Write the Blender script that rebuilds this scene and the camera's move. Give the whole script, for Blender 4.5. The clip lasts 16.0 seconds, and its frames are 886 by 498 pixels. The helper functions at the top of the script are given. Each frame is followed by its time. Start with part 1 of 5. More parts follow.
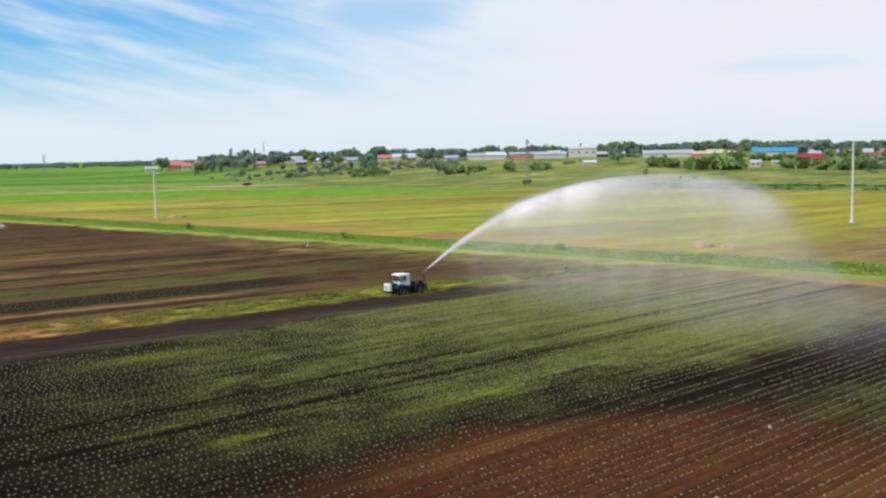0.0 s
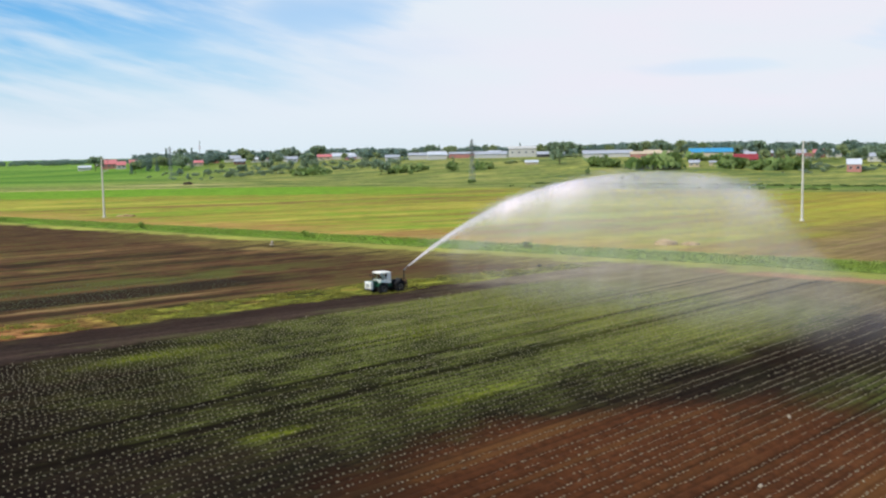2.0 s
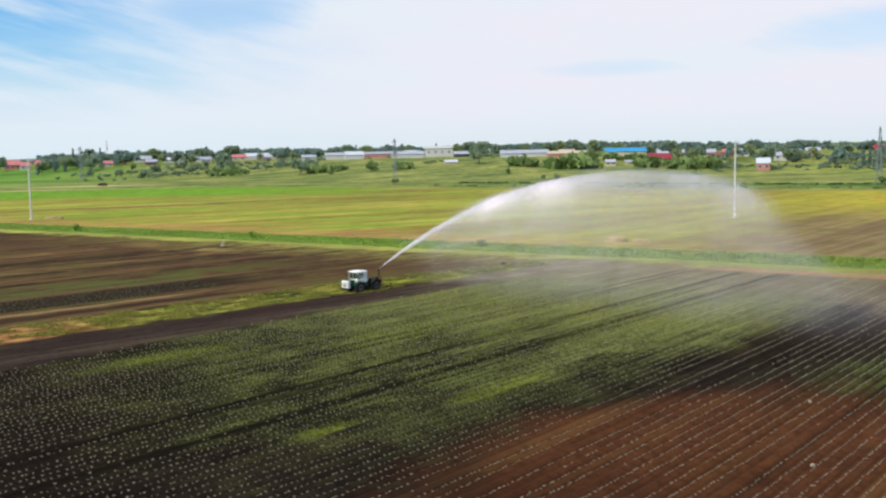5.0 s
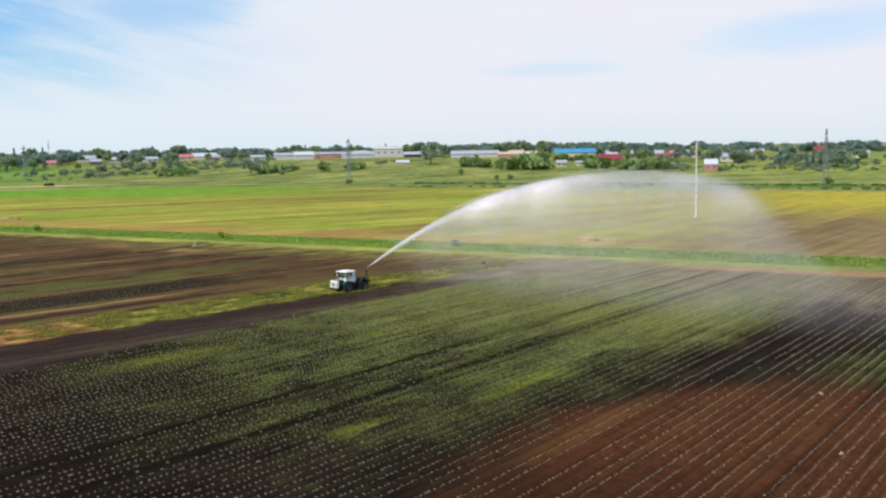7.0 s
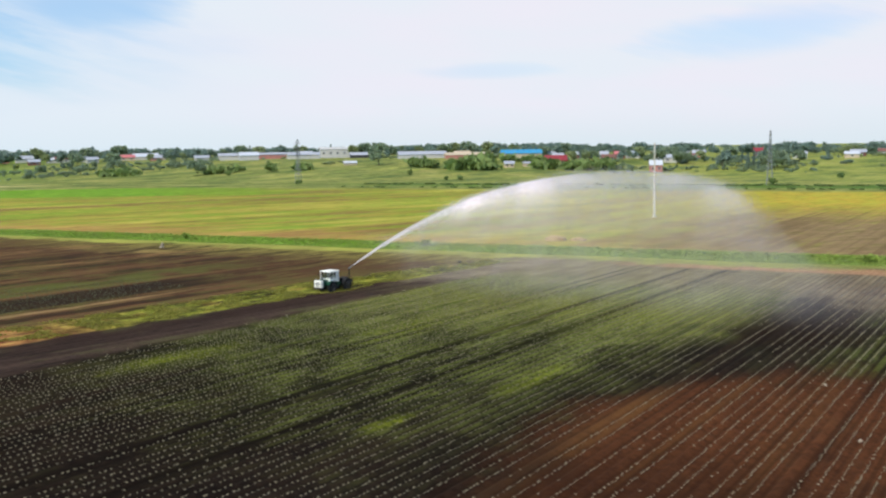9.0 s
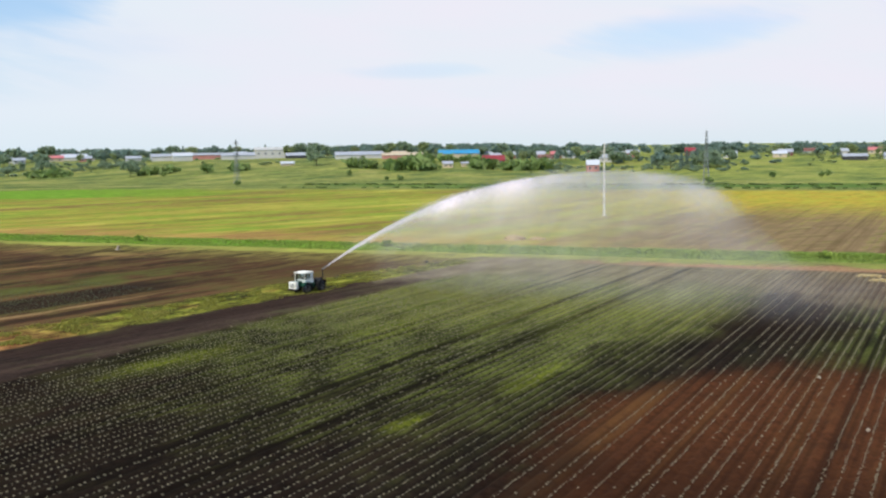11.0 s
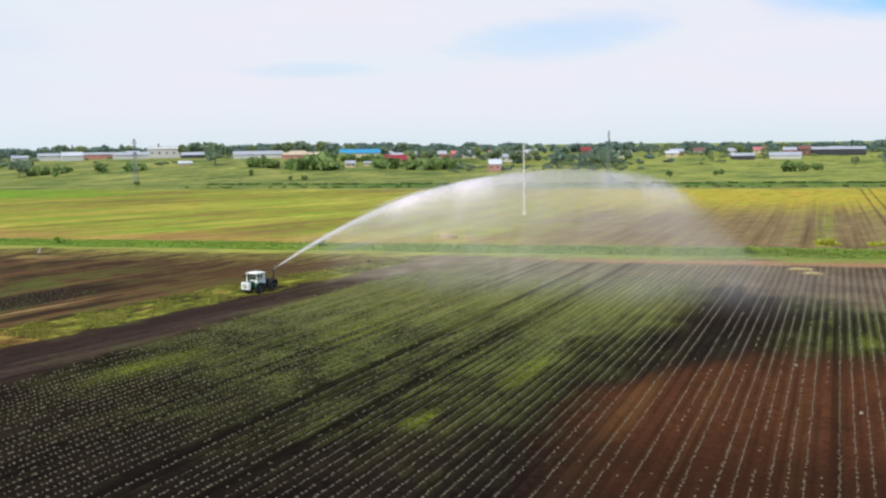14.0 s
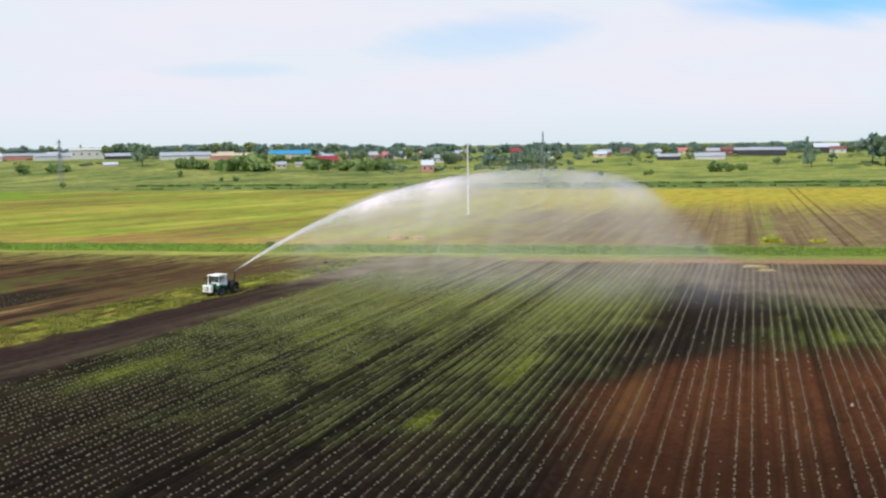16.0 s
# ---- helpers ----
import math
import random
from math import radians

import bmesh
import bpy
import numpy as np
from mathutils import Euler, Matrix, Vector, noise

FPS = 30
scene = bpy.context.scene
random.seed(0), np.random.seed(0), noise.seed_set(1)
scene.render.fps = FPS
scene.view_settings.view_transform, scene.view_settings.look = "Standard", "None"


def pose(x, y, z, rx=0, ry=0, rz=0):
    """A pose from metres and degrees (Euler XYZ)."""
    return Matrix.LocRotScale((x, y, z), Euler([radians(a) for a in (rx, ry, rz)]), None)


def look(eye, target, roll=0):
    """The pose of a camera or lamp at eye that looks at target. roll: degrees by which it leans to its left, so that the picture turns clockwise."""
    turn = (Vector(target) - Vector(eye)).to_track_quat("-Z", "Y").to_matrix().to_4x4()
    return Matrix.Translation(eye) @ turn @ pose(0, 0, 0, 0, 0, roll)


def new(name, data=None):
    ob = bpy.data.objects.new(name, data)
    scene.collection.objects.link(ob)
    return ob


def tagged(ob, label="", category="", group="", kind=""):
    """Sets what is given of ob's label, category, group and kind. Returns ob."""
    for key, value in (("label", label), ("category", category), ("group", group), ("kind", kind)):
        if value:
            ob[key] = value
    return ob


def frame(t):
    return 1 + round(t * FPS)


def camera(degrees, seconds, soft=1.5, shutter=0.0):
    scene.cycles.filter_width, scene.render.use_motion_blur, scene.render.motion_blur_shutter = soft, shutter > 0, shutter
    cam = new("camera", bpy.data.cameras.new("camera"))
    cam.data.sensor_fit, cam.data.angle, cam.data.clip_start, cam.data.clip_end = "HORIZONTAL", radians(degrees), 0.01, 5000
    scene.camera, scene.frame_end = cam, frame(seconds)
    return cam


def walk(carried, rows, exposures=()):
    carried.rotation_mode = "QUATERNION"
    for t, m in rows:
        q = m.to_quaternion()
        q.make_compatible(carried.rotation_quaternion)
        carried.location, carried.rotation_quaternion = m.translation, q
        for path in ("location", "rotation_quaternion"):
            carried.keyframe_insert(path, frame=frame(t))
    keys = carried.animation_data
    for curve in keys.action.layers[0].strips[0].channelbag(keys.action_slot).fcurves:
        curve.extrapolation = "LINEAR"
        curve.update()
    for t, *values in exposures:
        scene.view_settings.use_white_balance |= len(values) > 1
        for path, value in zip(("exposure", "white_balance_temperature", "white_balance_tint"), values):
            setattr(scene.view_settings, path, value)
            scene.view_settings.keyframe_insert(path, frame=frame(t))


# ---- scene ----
cam = camera(47.6, 16.0, soft=2.35)
PATH = [
    (0, (4.925, -0.783, 17.372), (5.057, 1.382, 17.160), -1.2),
    (0.5, (3.498, -0.535, 17.357), (3.669, 1.627, 17.144), -1.1),
    (1, (2.100, -0.459, 17.299), (2.305, 1.701, 17.086), -1.0),
    (1.5, (0.574, -0.451, 17.263), (0.815, 1.705, 17.051), -1.0),
    (2, (-0.928, -0.528, 17.236), (-0.653, 1.624, 17.021), -1.0),
    (2.5, (-2.411, -0.580, 17.241), (-2.102, 1.567, 17.026), -1.0),
    (3, (-3.847, -0.590, 17.271), (-3.502, 1.552, 17.055), -1.0),
    (3.5, (-5.268, -0.579, 17.329), (-4.891, 1.558, 17.113), -0.9),
    (4, (-6.686, -0.592, 17.334), (-6.278, 1.539, 17.117), -1.0),
    (6.5, (-13.913, -0.412, 17.459), (-13.348, 1.683, 17.239), -0.9),
    (7, (-15.288, -0.342, 17.483), (-14.696, 1.745, 17.263), -0.9),
    (7.5, (-16.677, -0.221, 17.504), (-16.055, 1.856, 17.285), -0.9),
    (8, (-18.072, -0.069, 17.516), (-17.419, 2.000, 17.296), -0.9),
    (8.5, (-19.480, 0.112, 17.498), (-18.797, 2.170, 17.278), -0.9),
    (9, (-20.868, 0.337, 17.479), (-20.151, 2.384, 17.259), -0.8),
    (11.5, (-27.611, 2.127, 17.672), (-26.718, 4.103, 17.449), -0.9),
    (12, (-28.881, 2.527, 17.698), (-27.954, 4.486, 17.474), -0.9),
    (12.5, (-30.076, 2.963, 17.705), (-29.115, 4.906, 17.480), -0.9),
    (13, (-31.293, 3.477, 17.689), (-30.294, 5.401, 17.463), -0.9),
    (13.5, (-32.449, 3.953, 17.675), (-31.417, 5.860, 17.450), -0.9),
    (14, (-33.662, 4.555, 17.665), (-32.592, 6.441, 17.439), -0.8),
    (14.5, (-34.792, 5.192, 17.661), (-33.685, 7.057, 17.436), -0.9),
    (15, (-35.790, 5.863, 17.671), (-34.651, 7.708, 17.445), -0.8),
    (15.5, (-36.785, 6.647, 17.624), (-35.610, 8.469, 17.397), -0.8),
    (16, (-37.740, 7.408, 17.598), (-36.531, 9.208, 17.372), -0.8),
]
walk(cam, [(t, look(eye, target, roll)) for t, eye, target, roll in PATH])

# ---------------------------------------------------------------- light
SUN_AZ, SUN_EL = 215.0, 48.0           # degrees: where the sun stands (from +x towards +y), height
sun = new("sun", bpy.data.lights.new("sun", "SUN"))
sun.data.energy, sun.data.angle, sun.data.color = 3.3, radians(1.0), (1.0, 0.94, 0.83)
_s = Vector((math.cos(radians(SUN_AZ)) * math.cos(radians(SUN_EL)), math.sin(radians(SUN_AZ)) * math.cos(radians(SUN_EL)), math.sin(radians(SUN_EL))))
sun.matrix_world = look(_s * 100, (0, 0, 0))
scene.view_settings.exposure = 0.0
scene.cycles.transparent_max_bounces = 24                           # the mist has many layers


# ---------------------------------------------------------------- node arithmetic
class Val:
    """A socket with arithmetic."""

    def __init__(self, tree, socket):
        self.tree, self.socket = tree, socket

    def _op(self, op, *others):
        n = self.tree.nodes.new("ShaderNodeMath")
        n.operation = op
        for slot, o in zip(n.inputs, (self, *others)):
            if isinstance(o, Val):
                self.tree.links.new(o.socket, slot)
            else:
                slot.default_value = o
        return Val(self.tree, n.outputs[0])

    def __add__(self, o):
        return self._op("ADD", o)

    def __sub__(self, o):
        return self._op("SUBTRACT", o)

    def __mul__(self, o):
        return self._op("MULTIPLY", o)

    def __truediv__(self, o):
        return self._op("DIVIDE", o)

    def clip(self):
        return self._op("MINIMUM", 1.0)._op("MAXIMUM", 0.0)

    def sin(self):
        return self._op("SINE")

    def most(self, o):
        return self._op("MAXIMUM", o)

    def least(self, o):
        return self._op("MINIMUM", o)

    def inv(self):
        return (self * -1.0) + 1.0

    def step(self, a, b):
        """0 below a, 1 above b, smooth between (a > b turns it round)."""
        if a > b:
            return self.step(b, a).inv()
        n = self.tree.nodes.new("ShaderNodeMapRange")
        n.interpolation_type = "SMOOTHSTEP"
        self.tree.links.new(self.socket, n.inputs["Value"])
        n.inputs["From Min"].default_value, n.inputs["From Max"].default_value = a, b
        return Val(self.tree, n.outputs["Result"])

    def band(self, a, b, soft):
        return self.step(a - soft, a + soft) * self.step(b + soft, b - soft)


def vec(tree, x, y, z):
    n = tree.nodes.new("ShaderNodeCombineXYZ")
    for slot, o in zip(n.inputs, (x, y, z)):
        if isinstance(o, Val):
            tree.links.new(o.socket, slot)
        else:
            slot.default_value = o
    return n.outputs[0]


def fuzz(tree, vector, scale, detail=3.0, rough=0.55):
    n = tree.nodes.new("ShaderNodeTexNoise")
    tree.links.new(vector, n.inputs["Vector"])
    n.inputs["Scale"].default_value, n.inputs["Detail"].default_value, n.inputs["Roughness"].default_value = scale, detail, rough
    return Val(tree, n.outputs["Fac"])


def blend(tree, a, b, fac):
    """Mix of two colours (tuples or sockets)."""
    n = tree.nodes.new("ShaderNodeMix")
    n.data_type = "RGBA"
    for slot, o in ((n.inputs[6], a), (n.inputs[7], b)):
        if isinstance(o, tuple):
            slot.default_value = (*o, 1.0)
        else:
            tree.links.new(o, slot)
    if isinstance(fac, Val):
        tree.links.new(fac.socket, n.inputs[0])
    else:
        n.inputs[0].default_value = fac
    return n.outputs[2]


def rgb(r, g, b):
    """Linear colour from display values 0 to 255."""
    return tuple(((c / 255 + 0.055) / 1.055) ** 2.4 if c > 10 else c / 255 / 12.92 for c in (r, g, b))


# ---------------------------------------------------------------- sky
world = bpy.data.worlds.new("sky")
scene.world = world
world.use_nodes = True
wt = world.node_tree
wt.nodes.clear()
sky = wt.nodes.new("ShaderNodeTexSky")
sky.sky_type, sky.sun_disc = "NISHITA", False
sky.sun_elevation, sky.sun_rotation = radians(SUN_EL), radians(90 - SUN_AZ)
sky.air_density, sky.dust_density, sky.ozone_density = 1.0, 0.6, 1.5
coord = wt.nodes.new("ShaderNodeTexCoord")
sep = wt.nodes.new("ShaderNodeSeparateXYZ")
wt.links.new(coord.outputs["Generated"], sep.inputs[0])
wx, wy, wz = (Val(wt, o) for o in sep.outputs)
az = wy._op("ARCTAN2", wx) * (180 / math.pi)
el = wz._op("ARCSINE") * (180 / math.pi)
# thin high cloud: an even veil, torn open in the north-west and in a few holes
veil = vec(wt, az * 0.10 + el * 0.12, el * 0.55 - az * 0.05, 0.0)
n1 = fuzz(wt, veil, 0.7, 5.0, 0.5)
n2 = fuzz(wt, vec(wt, az * 0.09 + el * 0.10, el * 0.72 - az * 0.20, 3.0), 1.0, 5.0, 0.55)
open_nw = (az + (n1 - 0.5) * 16.0).step(80.0, 103.0) * (el + (n1 - 0.5) * 4.0).step(1.2, 6.2)
open_far = (az + (n2 - 0.5) * 8.0).step(44.0, 36.0) * (el + (n2 - 0.5) * 2.0).step(5.6, 7.2) * 0.75


def hole(a, e, wa, we, tilt, depth):
    """A tear in the veil round azimuth a and elevation e."""
    da, de = az - a, el - e
    p = (da + de * tilt) / wa + (n2 - 0.5) * 1.6
    q = (de - da * (tilt * 0.12)) / we + (n1 - 0.5) * 1.6
    return (p * p + q * q).step(1.5, -0.2) * depth


streak = n2.step(0.36, 0.70)
gap = (open_nw * (streak.inv() * 0.62 + 0.28)).most(open_far).most(hole(53.5, 5.9, 7.0, 1.3, -1.0, 0.32)).most(hole(67.5, 4.2, 4.5, 0.45, 0.0, 0.2)).most(hole(90.0, 7.6, 6.0, 1.3, 0.0, 0.55))
high = el.step(12.0, 40.0)
gap = gap.most(high * n1.step(0.42, 0.62) * 0.7)
cloud = blend(wt, rgb(231, 238, 247), rgb(237, 236, 247), n1.step(0.3, 0.7))
cloud = blend(wt, rgb(220, 233, 241), cloud, el.step(-0.5, 2.5))
cloud = blend(wt, cloud, rgb(222, 238, 249), (az + (n1 - 0.5) * 20.0).step(70.0, 100.0) * 0.6)
# away from the low band the veil is thinner and dimmer
clear = wt.nodes.new("ShaderNodeVectorMath")
clear.operation = "SCALE"
wt.links.new(sky.outputs[0], clear.inputs[0])
clear.inputs["Scale"].default_value = 0.115
tinted = wt.nodes.new("ShaderNodeMix")
tinted.data_type, tinted.blend_type = "RGBA", "MULTIPLY"
tinted.inputs[0].default_value = 1.0
wt.links.new(clear.outputs[0], tinted.inputs[6])
tinted.inputs[7].default_value = (0.30, 0.86, 1.30, 1)          # clear air seen between the clouds
mixed = blend(wt, cloud, tinted.outputs[2], gap.clip())
back = wt.nodes.new("ShaderNodeBackground")
wt.links.new(mixed, back.inputs["Color"])
back.inputs["Strength"].default_value = 1.0
wout = wt.nodes.new("ShaderNodeOutputWorld")
wt.links.new(back.outputs[0], wout.inputs["Surface"])


# ---------------------------------------------------------------- materials
def material(name, colour, rough=0.8, metal=0.0, vary=0.25, scale=4.0, bump=0.0, second=None, translucent=0.0, island=0.0):
    """A surface with grain and stains at two scales. second: the colour of stains; island: variation from piece to piece."""
    m = bpy.data.materials.new(name)
    m.use_nodes = True
    t = m.node_tree
    b = t.nodes["Principled BSDF"]
    b.inputs["Roughness"].default_value, b.inputs["Metallic"].default_value = rough, metal
    tc = t.nodes.new("ShaderNodeTexCoord")
    big = fuzz(t, tc.outputs["Object"], scale * 0.2, 4.0)
    fine = fuzz(t, tc.outputs["Object"], scale * 2.5, 3.0)
    dark = tuple(c * (1 - vary) for c in colour)
    light = tuple(min(1.0, c * (1 + vary)) for c in colour)
    col = blend(t, dark, light, fine.step(0.3, 0.7))
    col = blend(t, col, second or dark, big.step(0.5, 0.72) * 0.7)
    if island:
        g = t.nodes.new("ShaderNodeNewGeometry")
        r = Val(t, g.outputs["Random Per Island"])
        col = blend(t, col, tuple(c * (1 - island) for c in colour), r)
    t.links.new(col, b.inputs["Base Color"])
    if bump:
        bn = t.nodes.new("ShaderNodeBump")
        bn.inputs["Strength"].default_value = bump
        t.links.new(fine.socket, bn.inputs["Height"])
        t.links.new(bn.outputs[0], b.inputs["Normal"])
    if translucent:
        tr = t.nodes.new("ShaderNodeBsdfTranslucent")
        t.links.new(col, tr.inputs["Color"])
        mx = t.nodes.new("ShaderNodeMixShader")
        mx.inputs[0].default_value = translucent
        t.links.new(b.outputs[0], mx.inputs[1])
        t.links.new(tr.outputs[0], mx.inputs[2])
        t.links.new(mx.outputs[0], t.nodes["Material Output"].inputs["Surface"])
    return m


ROW_DEG, STRIP_DEG = 39.7, 31.5        # headings of the planted rows and of the weedy strip
CR, SR = math.cos(radians(ROW_DEG)), math.sin(radians(ROW_DEG))
CS, SS = math.cos(radians(STRIP_DEG)), math.sin(radians(STRIP_DEG))
Q = math.sqrt(0.5)
ROW_STEP, ROW_FIRST = 0.839, 22.86      # distance of the rows, and the place of one of them


def smooth(a, b, x):
    k = np.clip((x - a) / (b - a), 0, 1)
    return k * k * (3 - 2 * k)


def hill(x, y):
    """Height of the ground far off: the rise with the village on it."""
    d, e = (x + y) * Q, (y - x) * Q
    q = d + 0.46 * np.minimum(e, 300)
    rise = (7.0 + 3.0 * smooth(50, 300, e)) * smooth(560, 770, q) * (1 - smooth(760, 1050, e))
    return rise + 0.5 * np.sin(x / 70) * np.sin(y / 90 + 1) * smooth(380, 600, d)


def fan(u, v):
    """Row coordinate of a place: the rows turn by a degree, and spread a little beyond the 35th metre."""
    q = np.clip(u, 0, 130) - 40
    v = v + 0.0145 * q
    inner = (v - 35 * 0.00075 * q) / (1 - 0.00075 * q)
    return np.where(inner > 89, v + 54 * 0.00075 * q, np.where(inner > 35, inner, v))


def unfan(u, w):
    """The way back: across the rows, from the row coordinate."""
    q = np.clip(u, 0, 130) - 40
    return w - q * (0.0145 + 0.00075 * np.clip(w - 35, 0, 54))


def relief(x, y, w=None):
    """Ditch, banks and furrows of the planted field."""
    d, s = (x + y) * Q, y * CS - x * SS
    u, v = x * CR + y * SR, y * CR - x * SR
    w = fan(u, v) if w is None else w
    z = -0.45 * np.exp(-((x - 8.5) ** 2 + (y - 124.3) ** 2) / 49.0)               # the hollow where the machine stands
    z = z - 0.55 * np.exp(-(((d - 143) / 4.0) ** 2)) + 0.25 * np.exp(-(((d - 136) / 2.0) ** 2))
    field = smooth(84.5, 82.0, w) * smooth(127, 124, d)
    return z + field * 0.08 * np.cos((w - ROW_FIRST) / ROW_STEP * 2 * math.pi)


def ground_z(x, y):
    return hill(np.asarray(x, float), np.asarray(y, float))


def soil_material():
    m = bpy.data.materials.new("fields")
    m.use_nodes = True
    t = m.node_tree
    b = t.nodes["Principled BSDF"]
    b.inputs["Roughness"].default_value = 0.95
    b.inputs["Specular IOR Level"].default_value = 0.04
    tc = t.nodes.new("ShaderNodeTexCoord")
    sp = t.nodes.new("ShaderNodeSeparateXYZ")
    t.links.new(tc.outputs["Object"], sp.inputs[0])
    x, y, _ = (Val(t, o) for o in sp.outputs)
    d, e = (x + y) * Q, (y - x) * Q
    u, v = x * CR + y * SR, y * CR - x * SR
    s, r = y * CS - x * SS, x * CS + y * SS
    hx, hy = x - 8.5, y - 124.3
    s = s - (hx * hx + hy * hy).step(150.0, -40.0) * 3.1                 # the strip bends round the hollow
    flat = vec(t, x, y, 0.0)
    nb = fuzz(t, flat, 0.035, 4.0)           # patches of tens of metres
    nm = fuzz(t, flat, 0.16, 5.0, 0.6)       # a few metres
    nf = fuzz(t, flat, 1.7, 5.0, 0.65)       # clods
    q = u.most(0.0).least(130.0) - 40.0
    c = q * 0.00075
    w = v + q * 0.0145
    w = w + ((w - c * 35.0) / c.inv() - w) * w.step(34.9, 35.1)
    ridge = ((w - ROW_FIRST) * (2 * math.pi / ROW_STEP) + 0.5 * math.pi).sin()      # 1 on a row, -1 in the furrow
    nr = fuzz(t, vec(t, u * 0.03, w * 1.0, 0.0), 0.8, 3.0)       # streaks along the rows
    nr2 = fuzz(t, vec(t, u * 0.05, w * 1.0, 6.0), 0.22, 3.0)
    ns = fuzz(t, vec(t, r * 0.02, s * 1.0, 2.0), 0.22, 4.0, 0.6)  # streaks along the strip
    ns2 = fuzz(t, vec(t, r * 0.05, s * 1.0, 7.0), 0.55, 4.0, 0.65)
    bent = y * 0.970 - x * 0.242
    nh = fuzz(t, vec(t, x * 0.007, bent * 0.040, 4.0), 1.0, 4.0, 0.62)   # broad bands of the far fields
    nh2 = fuzz(t, vec(t, x * 0.018, bent * 0.10, 9.0), 1.0, 5.0, 0.62)
    nh3 = fuzz(t, vec(t, x * 0.010, bent * 0.30, 1.0), 1.0, 3.0, 0.5)

    # planted field: dark wet soil with weeds along the rows, red-brown where it is dry
    nw = fuzz(t, vec(t, u * 0.22, w * 1.0, 13.0), 0.9, 5.0, 0.7)           # torn streaks, a metre wide
    nw2 = fuzz(t, vec(t, u * 0.012, w * 1.0, 27.0), 0.42, 2.0, 0.5)        # one bed after another
    wet = blend(t, rgb(21, 15, 11), rgb(46, 36, 27), (nf * 0.6 + nm * 0.4).step(0.34, 0.66))
    wet = blend(t, wet, rgb(58, 44, 32), (nb * 0.5 + nw2 * 0.5).step(0.48, 0.66) * 0.5)
    grown = (u + (nm - 0.5) * 34.0 + (nr - 0.5) * 26.0 - (w - 62.0).most(0.0) * 0.3).step(22.0, 58.0) * (w + (nm - 0.5) * 9.0).step(36.0, 48.0).most((w + (nm - 0.5) * 5.0).step(31.0, 25.0) * (u + (nm - 0.5) * 8.0).step(56.0, 70.0) * 0.8) * ((w + (nm - 0.5) * 8.0).step(80.0, 68.0) * 0.35 + 0.65)
    leafy = blend(t, rgb(54, 60, 28), rgb(118, 125, 56), (nm * 0.3 + nf * 0.3 + nw * 0.4).step(0.40, 0.62))
    wet = blend(t, wet, leafy, grown * ((nw * 0.5 + nr * 0.25 + nm * 0.25).step(0.34, 0.56) * 0.52 + 0.34) * (ridge.step(-0.9, 0.4) * 0.65 + 0.35))
    wet = blend(t, wet, blend(t, rgb(88, 94, 46), rgb(132, 136, 74), nf.step(0.36, 0.64)), grown * (nw2 * 0.5 + nm * 0.25 + nb * 0.25).step(0.50, 0.60) * u.step(44.0, 66.0) * (nf * 0.5 + nw * 0.5).step(0.36, 0.56) * 0.62)
    wet = blend(t, wet, rgb(58, 56, 34), (nb * 0.4 + nw * 0.6).step(0.50, 0.62) * 0.4)
    # furrow shade painted: darker between the rows, since the sun runs along them
    wet = blend(t, wet, rgb(20, 14, 7), ridge.step(-0.15, -0.95) * (nr.step(0.35, 0.6) * 0.35 + 0.3))
    for pu, pw, lu, lw in ((51.5, 46.6, 6.0, 1.3), (83.0, 48.8, 6.0, 2.0), (66.0, 67.8, 9.0, 3.4), (89.0, 62.5, 9.0, 3.0), (45.0, 76.6, 7.0, 2.4), (70.8, 21.4, 4.0, 0.8), (35.8, 48.9, 3.0, 0.8)):   # patches thick with weeds
        near = (u - pu) * (u - pu) * (1 / (lu * lu)) + (w - pw) * (w - pw) * (1 / (lw * lw))
        wet = blend(t, wet, blend(t, rgb(92, 100, 28), rgb(140, 146, 44), nf.step(0.4, 0.6)), (near + (nr - 0.5) * 3.0 + (nw - 0.5) * 4.0).step(1.6, -0.8) * 0.62)
    dry = blend(t, rgb(64, 37, 21), rgb(104, 63, 37), (nf * 0.7 + nw * 0.3).step(0.28, 0.72))
    dry = blend(t, dry, rgb(112, 78, 42), nw2.step(0.5, 0.66) * 0.5)
    dry = blend(t, dry, rgb(118, 78, 46), (nm * 0.5 + nw * 0.5).step(0.50, 0.64) * 0.55)
    dry = blend(t, dry, rgb(48, 27, 17), (nm * 0.6 + nb * 0.2 + nw * 0.2).step(0.50, 0.60) * 0.6)
    dry = blend(t, dry, rgb(40, 23, 14), (u + (nm - 0.5) * 10.0 + (nb - 0.5) * 8.0).step(42.0, 30.0) * 0.6)
    # the same painted shade in the dry furrows
    dry = blend(t, dry, rgb(44, 25, 12), ridge.step(-0.1, -0.95) * (nr.step(0.4, 0.6) * 0.4 + 0.15))
    edge = v + (nm - 0.5) * 6.0 + (nw - 0.5) * 3.0 + (nb - 0.5) * 4.0 + (u - 46.0).most(0.0) * 0.5 + (u * -1.0 + 34.0).most(0.0) * 0.25     # where the spray has not reached
    dry_mask = edge.step(42.5, 36.0) * (u + (nm - 0.5) * 12.0 + (nw - 0.5) * 8.0 + (nr - 0.5) * 8.0).step(70.0, 55.0)
    soil = blend(t, wet, dry, dry_mask)
    lane = w.band(66.5, 67.2, 0.15).most(w.band(64.8, 65.5, 0.15)).most(w.band(52.9, 53.8, 0.18)).most(w.band(51.4, 52.0, 0.15)).most(w.band(58.4, 59.3, 0.35)).most(w.band(70.1, 70.5, 0.2) * 0.7).most(w.band(23.6, 24.0, 0.25) * 0.7)
